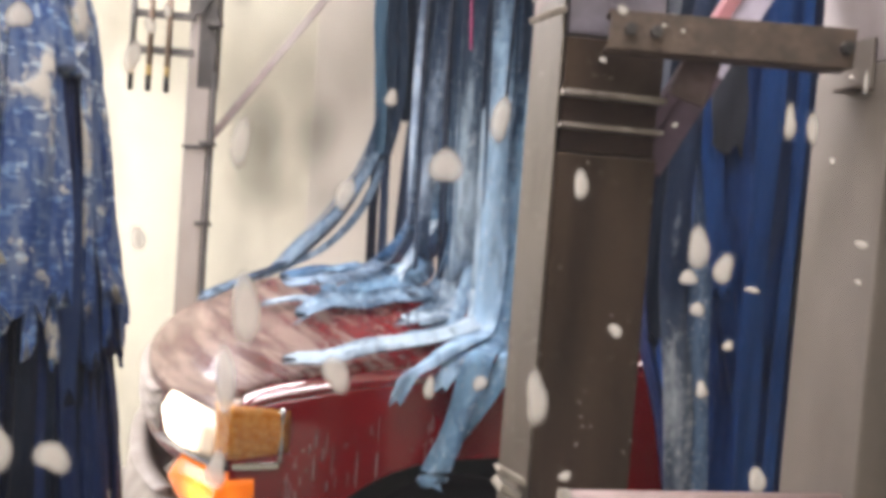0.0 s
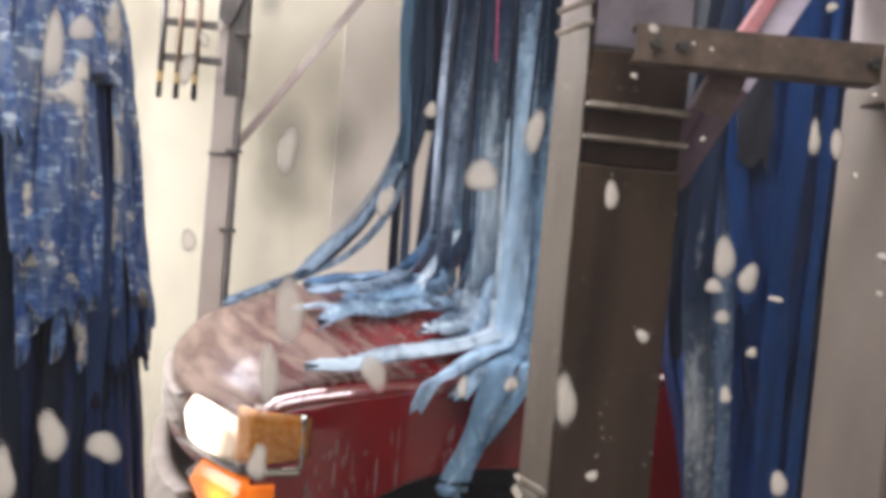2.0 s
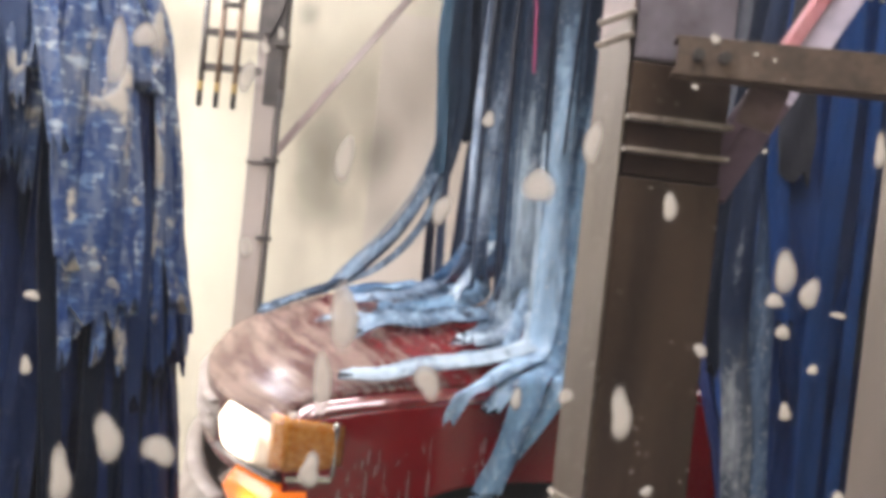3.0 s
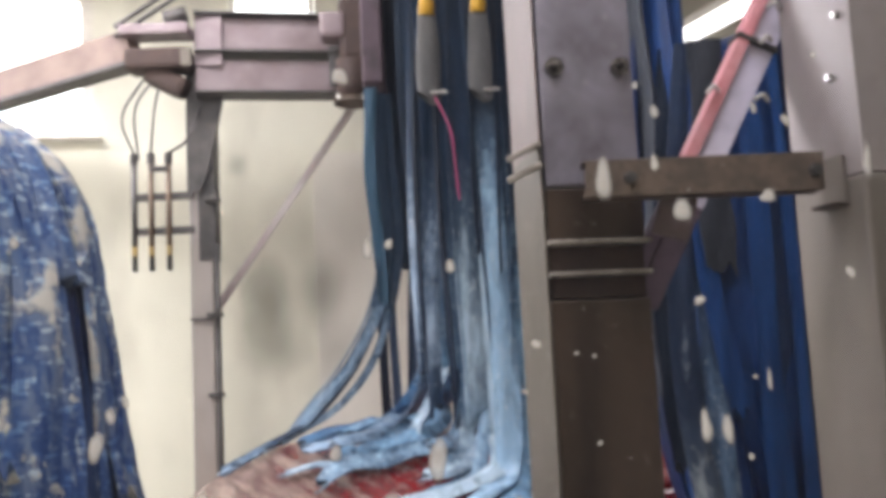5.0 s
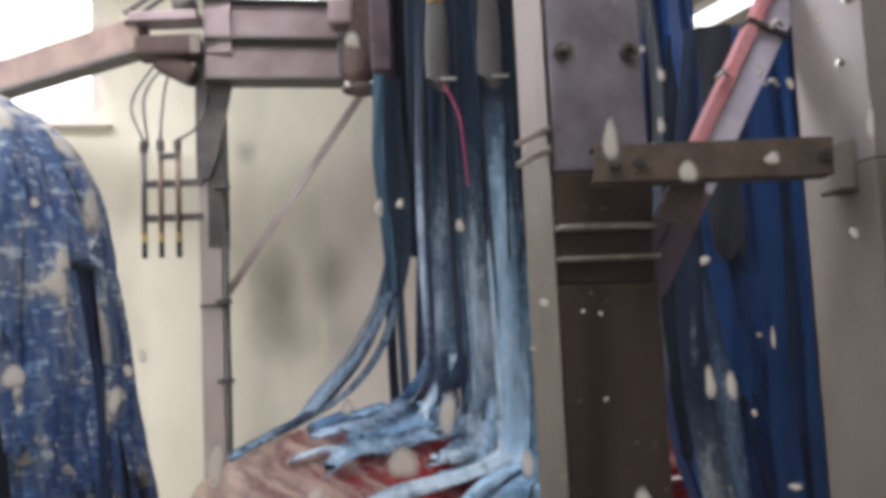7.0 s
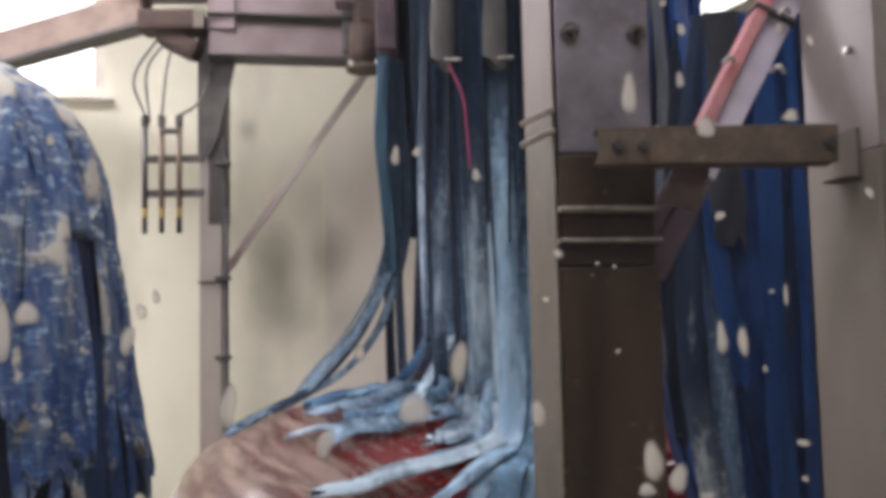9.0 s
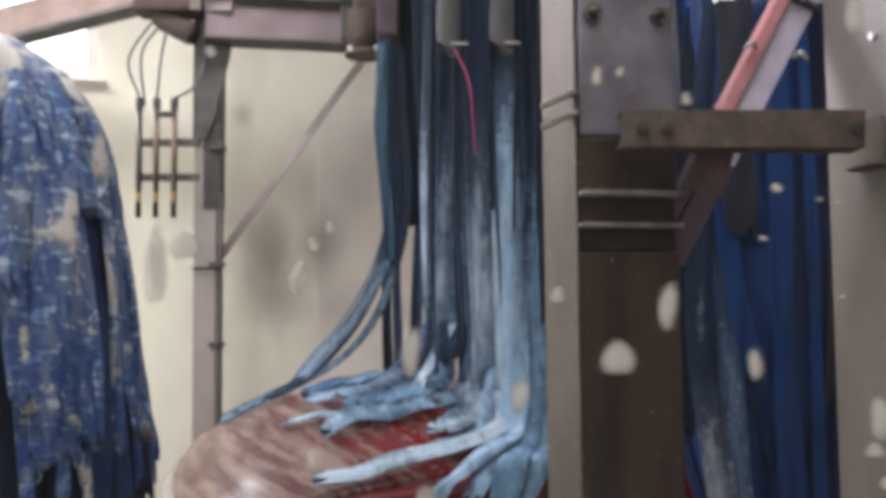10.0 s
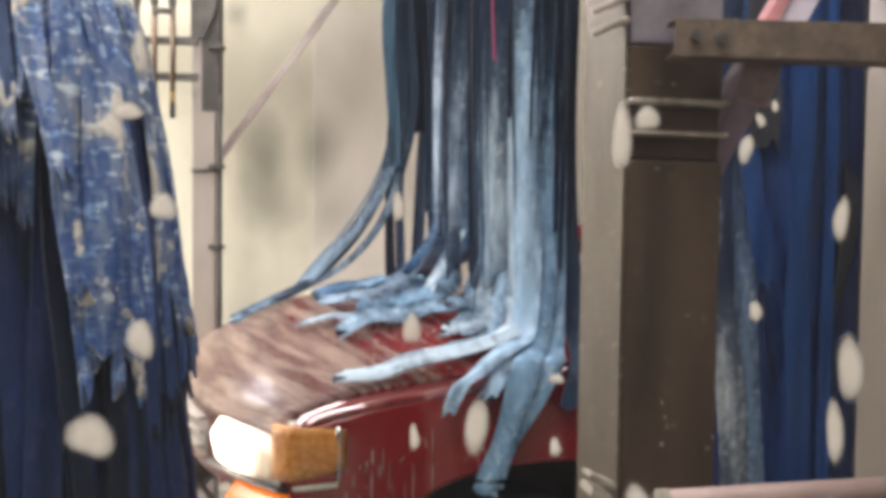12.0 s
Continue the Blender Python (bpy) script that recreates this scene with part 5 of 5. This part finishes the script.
# thin strips added to hang free before the broad ones: pale as highlight stripes, dark as shaded gaps
for i, (x, zend, w, mat) in enumerate(((0.118, 1.52, 0.014, SOAPY), (0.140, 1.36, 0.010, DENIM), (0.207, 1.42, 0.009, DENIM), (0.198, 1.50, 0.013, FOAMY), (0.272, 1.34, 0.012, DENIM), (0.285, 1.46, 0.016, SOAPY), (0.330, 1.40, 0.014, SWEPT), (0.084, 1.60, 0.012, SOAPY), (0.048, 1.66, 0.010, DENIM))):
    hanging(x, 3.035 if x > 0.1 else 3.36, zend, w, mat, 170 + i, (0.012, 0.0), FLAT, 3.2, 0.25)
for x, y in ((0.075, 2.99), (0.232, 2.98)):
    bag = thing("strap_cover", "grey wet canvas cover with a yellow strap hanging over the curtain", "cover", pose(x, y, 0))

    def sleeve(a, k, w=0.033):
        ang = a * math.tau
        r = w * (0.75 + 0.35 * math.sin(2.2 * k)) * (1 + 0.06 * math.sin(7 * a + 5 * k))
        return (r * math.cos(ang), 0.6 * r * math.sin(ang), 2.335 + 0.29 * (1 - k) - 0.02 * math.sin(a * 9) * k)
    part("sleeve", grid(steps(0, 1, 20), steps(0, 1, 8), sleeve), GREYBAG, bag, smooth=True)
    part("strap", tube([(0, -0.01, 2.59), (0.003, -0.01, 2.63), (0.004, -0.005, 2.70)], 0.024, 10), YELLOW, bag, "yellow webbing strap", True)
    part("strap", tube([(0, 0.0, 2.70), (0.0, 0.0, 3.2)], 0.010, 8), YELLOW, bag, "yellow webbing strap", True)
    part("buckle", box(0.05, 0.012, 0.008, (0.028, -0.02, 2.345), 0.003), BRIGHT_BOLT, bag)
cord = thing("pink_cord", "thin pink cord hanging between the blue strips", "cord")
PINKCORD = surface("pink_cord_fibre", (0.40, 0.05, 0.16), (0.28, 0.04, 0.11), 0.7, big=30, fine=200)
part("cord", tube(smooth_path(((0.09, 2.97, 2.33), (0.13, 2.96, 2.23), (0.14, 2.97, 2.14), (0.15, 3.0, 2.02)), 24), 0.0036, 8), PINKCORD, cord, smooth=True)


# ---- the two upright brushes ----
def brush(name, label, cx, cy, profile, flaps, core_r, z0, z1, bow=0.12, core_top=None, shaft_x=0.0, play=1.0):
    """An upright brush: a core with felt flaps that come out over the shoulder and hang down. flaps: angle, reach, bottom, width, material."""
    ob = thing(name, label, "brush", pose(cx, cy, 0))
    part("core", tube([(0, 0, z0), (0, 0, core_top or z1)], core_r, 20), BLACK, ob, "dark brush core", True)
    if core_top:
        part("shaft", tube([(shaft_x, 0, core_top - 0.1), (shaft_x, 0, z1)], 0.02, 12), DARKSTEEL, ob, "steel shaft", True)
    part("disc", tube([(0, 0, z1 - 0.01), (0, 0, z1 + 0.02)], min(0.15, core_r * 1.5 * play ** 4), 24), DARKSTEEL, ob, "dark steel disc")
    for k, (ang, reach, bottom, width, mat, *own) in enumerate(flaps):
        a = radians(ang)
        d, s = Vector((math.cos(a), math.sin(a), 0)), Vector((-math.sin(a), math.cos(a), 0))
        pts = []
        for r, z, *drift in (own[0] if own and own[0] else profile):
            zz = z if own and own[0] else z1 - (z1 - bottom) * (z1 - z) / (z1 - profile[-1][1])
            sway = 0.03 * play * math.sin(3 * z + k)
            pts.append(d * (r * reach + 0.012 * play * math.sin(7 * z + 2 * k)) + s * sway + Vector((drift[0] if drift else 0, 0, zz)))
        part("felt_flap", ribbon(smooth_path(pts, 22), width, s, 0.008, bow, own[1] if len(own) > 1 else 1.05, (6 if len(own) > 1 else 18) * math.sin(k), 0.03 * play), mat, ob)
    return ob


rng = random.Random(21)
PROFILE_L = [(0.036, 2.103), (0.145, 2.056), (0.236, 1.955), (0.286, 1.828), (0.311, 1.668), (0.334, 1.485), (0.363, 1.266), (0.387, 1.047)]
flaps = []
SHOULDER = [(0.036, 2.103), (0.145, 2.056), (0.236, 1.955), (0.288, 1.828), (0.308, 1.741), (0.314, 1.697)]
# two broad lathered flaps with a dark slit between them, and the short ones that close the dome
for ang, reach, bottom, width, end in ((-49, 0.97, 1.62, 0.060, 0.5), (-42, 0.985, 1.43, 0.072, 0.55), (-34, 1.0, 1.332, 0.099, 0.9), (-27, 0.985, 1.354, 0.064, 0.8), (-6, 0.985, 1.346, 0.072, 0.9), (6, 0.97, 1.317, 0.088, 0.95), (17, 0.945, 1.303, 0.080, 0.9)):
    flaps.append((ang, reach, bottom, width, LATHERED, None, end))
for ang, reach, z in ((-48, 0.985, 1.814), (-38, 1.01, 1.770), (-27, 1.01, 1.741), (-17, 1.0, 1.784), (-7, 1.0, 1.755), (4, 0.99, 1.784), (15, 0.98, 1.763), (27, 0.965, 1.741)):
    flaps.append((ang, reach, z, 0.084, LATHERED, SHOULDER[:5] + [(0.312, z)], 0.9))
for ang, z, mat in ((-68, 1.66, HAZY), (-63, 1.58, HAZY), (-58, 1.69, LATHERED), (-54, 1.60, HAZY), (-49, 1.55, LATHERED)):
    flaps.append((ang, 0.94, z, 0.060, mat, SHOULDER[:5] + [(0.316, z)], 0.35))
# torn lathered ends
for k in range(13):
    ang = (-40 + 2.4 * k) if k < 7 else (-10 + 5.0 * (k - 7))
    flaps.append((ang, 0.985, rng.uniform(1.25, 1.345), rng.uniform(0.016, 0.025), LATHERED))
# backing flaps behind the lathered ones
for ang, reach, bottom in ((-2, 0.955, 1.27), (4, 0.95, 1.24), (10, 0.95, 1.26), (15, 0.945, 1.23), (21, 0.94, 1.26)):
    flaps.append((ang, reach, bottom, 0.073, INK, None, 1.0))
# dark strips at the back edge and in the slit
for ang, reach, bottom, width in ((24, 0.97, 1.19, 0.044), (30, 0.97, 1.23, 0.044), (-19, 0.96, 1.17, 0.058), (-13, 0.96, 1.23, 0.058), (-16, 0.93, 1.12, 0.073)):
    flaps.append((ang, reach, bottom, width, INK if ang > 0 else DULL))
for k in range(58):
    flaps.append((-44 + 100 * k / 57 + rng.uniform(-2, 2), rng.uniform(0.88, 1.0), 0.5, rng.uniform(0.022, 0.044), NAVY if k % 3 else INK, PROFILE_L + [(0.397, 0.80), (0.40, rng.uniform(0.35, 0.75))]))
# Left side: shade inside the brush is put into near-black felt colours.
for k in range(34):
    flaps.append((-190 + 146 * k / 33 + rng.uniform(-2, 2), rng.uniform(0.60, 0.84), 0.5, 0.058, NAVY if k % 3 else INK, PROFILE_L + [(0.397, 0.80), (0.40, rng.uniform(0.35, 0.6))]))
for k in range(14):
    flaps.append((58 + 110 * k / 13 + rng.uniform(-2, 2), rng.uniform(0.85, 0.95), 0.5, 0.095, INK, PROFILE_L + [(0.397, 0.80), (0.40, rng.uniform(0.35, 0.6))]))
brush("side_brush", "upright wash brush of blue felt flaps thick with lather", -0.930, 2.129, PROFILE_L, flaps, 0.124, 0.0, 2.106, core_top=1.96, play=0.73)

PROFILE_R = [(0.13, 3.2, -0.02), (0.19, 2.9, -0.02), (0.22, 2.5, -0.02), (0.225, 2.2, -0.02), (0.23, 1.9, 0.0), (0.24, 1.6, 0.0), (0.215, 1.32, 0.02), (0.175, 1.08, 0.05), (0.16, 0.7, 0.07)]
flaps = []
for k in range(24):
    a = -180 + 360 * k / 24
    mat = (SLATE if k % 2 else INK) if a < -150 else ROYAL if a < -84 else DULL if a < -66 else (INK, NAVY, SLATE)[k % 3]
    low = [(0.03, 2.37, 0.0), (0.13, 2.35, 0.0), (0.20, 2.26, 0.0)] + PROFILE_R[4:]
    flaps.append((a + rng.uniform(-4, 4), rng.uniform(0.95, 1.06), rng.uniform(0.55, 0.8), 0.115, mat) + ((low,) if -128 < a < 128 else ()))
flaps.append((-116, 1.12, 1.72, 0.085, SLATE, [(0.03, 2.36, 0.0), (0.14, 2.33, 0.0), (0.21, 2.2, 0.0), (0.225, 1.95, 0.0), (0.23, 1.74, 0.0)]))
flaps.append((-132, 1.10, 1.95, 0.06, DULL, [(0.03, 2.36, 0.0), (0.14, 2.33, 0.0), (0.21, 2.2, 0.0), (0.225, 2.05, 0.0), (0.23, 1.92, 0.0)]))
for k in range(18):
    if 45 <= 20 * k <= 315:
        continue
    flaps.append((-180 + 20 * k + rng.uniform(-5, 5), rng.uniform(0.75, 0.9), rng.uniform(0.5, 0.7), 0.10, INK if k % 2 else ROYAL))
blue_brush = brush("side_brush", "upright wash brush of long royal blue and ink blue felt strips", 0.87, 2.74, PROFILE_R, flaps, 0.09, 0.4, 3.2, 0.03, 2.28, -0.11)

# its strips nearest to the window, in the brush's own frame: a soapy one, dark edges, a bright royal one and a short grey one
for k, (pts, width, mat) in enumerate((
        ([(-0.15, -0.20, 2.32), (-0.205, -0.22, 1.95), (-0.225, -0.23, 1.65), (-0.222, -0.23, 1.45), (-0.210, -0.23, 1.30), (-0.182, -0.225, 1.12), (-0.150, -0.21, 0.75)], 0.070, TIPPED),
        ([(-0.12, -0.21, 2.32), (-0.16, -0.225, 1.95), (-0.165, -0.235, 1.65), (-0.160, -0.235, 1.45), (-0.145, -0.23, 1.25), (-0.118, -0.22, 0.95), (-0.115, -0.22, 0.75)], 0.054, STREAKED),
        ([(-0.19, -0.16, 2.32), (-0.245, -0.18, 1.85), (-0.258, -0.19, 1.60), (-0.250, -0.19, 1.42), (-0.235, -0.18, 1.27)], 0.050, NAVY),
        ([(-0.13, -0.22, 2.32), (-0.165, -0.245, 1.85), (-0.150, -0.25, 1.65), (-0.125, -0.25, 1.50), (-0.105, -0.24, 1.40)], 0.050, BRIGHT),
        ([(-0.12, -0.23, 2.32), (-0.135, -0.26, 1.98), (-0.132, -0.265, 1.74)], 0.085, SLATE),
        ([(-0.02, -0.23, 2.32), (-0.03, -0.25, 1.80), (-0.03, -0.25, 1.40), (-0.015, -0.24, 1.10), (0.0, -0.23, 0.7)], 0.060, BRIGHT),
        ([(0.05, -0.22, 2.32), (0.05, -0.24, 1.80), (0.05, -0.24, 1.40), (0.055, -0.23, 0.7)], 0.030, BRIGHT),
        ([(0.10, -0.20, 2.32), (0.105, -0.22, 1.80), (0.10, -0.22, 1.30), (0.10, -0.21, 0.7)], 0.070, INK))):
    part("felt_flap", ribbon(smooth_path([Vector(p) for p in pts], 26), width, (1, -0.15, 0), 0.006, 0.04, 1.0, 14 * math.sin(k), 0.02), mat, blue_brush)

# ---- soap spots on the viewing pane ----
SPOTS_A = [(-111, 1593, 6.4, 8.5), (-97, 1483, 8.8, 9.9), (-51, 1524, 8.8, 18.5), (-28, 1555, 5.1, 8.5), (-3, 1564, 8.5, 10.7), (10, 1577, 5.7, 12.1), (-18, 1580, 4.0, 4.3), (32, 1562, 4.5, 8.0), (25, 1506, 6.8, 13.5), (44, 1525, 4.0, 4.0), (64, 1548, 6.8, 11.4), (62, 1540, 6.3, 3.7), (65, 1532, 4.0, 4.8), (74, 1523, 3.7, 2.8), (68, 1511, 4.3, 4.5), (85, 1582, 4.0, 8.8), (79, 1538, 4.3, 2.0), (-27, 1509, 7.1, 10.7)]
SPOTS_B = [(-3, 1507, 3.4, 6.3), (10, 1509, 4.0, 5.1), (34, 1486, 4.0, 3.1), (85, 1488, 5.7, 7.1), (107, 1552, 4.5, 2.3), (-135, 1521, 4.5, 3.3), (-111, 1485, 8.7, 12.8), (-123, 1473, 7.5, 15.0), (-56, 1482, 6.8, 9.0), (-105, 1642, 3.2, 3.2), (-7, 1636, 3.2, 5.4), (-1, 1637, 2.9, 2.9), (16, 1630, 3.2, 3.8), (61, 1653, 5.7, 11.9), (83, 1643, 5.4, 8.0), (108, 1646, 6.0, 3.5), (86, 1617, 3.2, 3.2)]
SPOTS_C = [(91, 1581, 3.2, 9.9), (100, 1595, 1.6, 1.6), (72, 1680, 2.5, 2.5), (77, 1672, 2.9, 4.1), (76, 1657, 2.9, 4.8), (138, 1655, 3.2, 9.6), (130, 1623, 2.9, 3.8), (104, 1594, 1.3, 8.0), (97, 1573, 1.9, 2.2), (50, 1604, 1.4, 1.4), (55, 1603, 1.4, 1.4), (55, 1579, 1.6, 1.6), (-13, 1686, 4.1, 6.4), (125, 1687, 2.2, 2.2), (115, 1668, 2.5, 4.1), (106, 1672, 2.2, 3.8), (-79, 1593, 3.2, 4.1)]
SPOTS_D = [(71, 1543, 6.3, 7.9), (107, 1542, 2.2, 2.2), (-118, 1588, 5.2, 22.9), (-55, 1566, 5.4, 12.2), (39, 1607, 3.4, 2.8), (35, 1594, 2.1, 1.8), (-83, 1585, 4.5, 8.7), (-79, 1540, 4.5, 6.0), (-75, 1597, 2.4, 3.6), (-179, 1568, 4.2, 8.1), (-135, 1502, 3.9, 5.1), (-157, 1508, 6.9, 16.6), (-174, 1505, 3.6, 6.6), (-175, 1535, 4.8, 10.5), (-55, 1506, 6.0, 18.1), (-260, 1506, 12.0, 13.6), (-247, 1532, 6.8, 12.8), (-241, 1567, 6.8, 9.0)]
SPOTS_E = [(-250, 1592, 9.0, 4.5)]
rng = random.Random(3)
for x, z, w, h in SPOTS_A + SPOTS_B + SPOTS_C + SPOTS_D + SPOTS_E:
    bm = bmesh.new()
    n, ph = 20, rng.random() * 6
    lump = 0.10 + 0.12 * rng.random()
    rows = [(1.04, 0.0), (0.78, 0.0002), (0.5, 0.0003), (0.2, 0.00035)]
    uvl = bm.loops.layers.uv.new("UVMap")
    rings = []
    for r, d in rows:
        ring = []
        for k in range(n):
            a = k / n * math.tau
            q = r * (1 + lump * math.sin(2 * a + ph) + 0.5 * lump * math.sin(3 * a + 2 * ph))
            ring.append(bm.verts.new((0.0005 * w * q * math.cos(a) * (1 - 0.12 * math.sin(a)), d, 0.0005 * h * q * math.sin(a))))
        rings.append(ring)
    for q, e in zip(rings, rings[1:]):
        for k in range(n):
            bm.faces.new((q[k], q[(k + 1) % n], e[(k + 1) % n], e[k]))
    bm.faces.new(rings[-1])
    depth = {v: d / 0.00035 for ring, (r, d) in zip(rings, rows) for v in ring}
    for face in bm.faces:
        for loop in face.loops:
            loop[uvl].uv = (depth[loop.vert], 0)
    ob = part("soap_spot", bm, LATHER, None, smooth=True)
    ob.location = (0.001 * x, 0.6812, 0.001 * z)
    tagged(ob, "cream soap spot drying on the viewing window", "soap spot", "soap spots on the window")
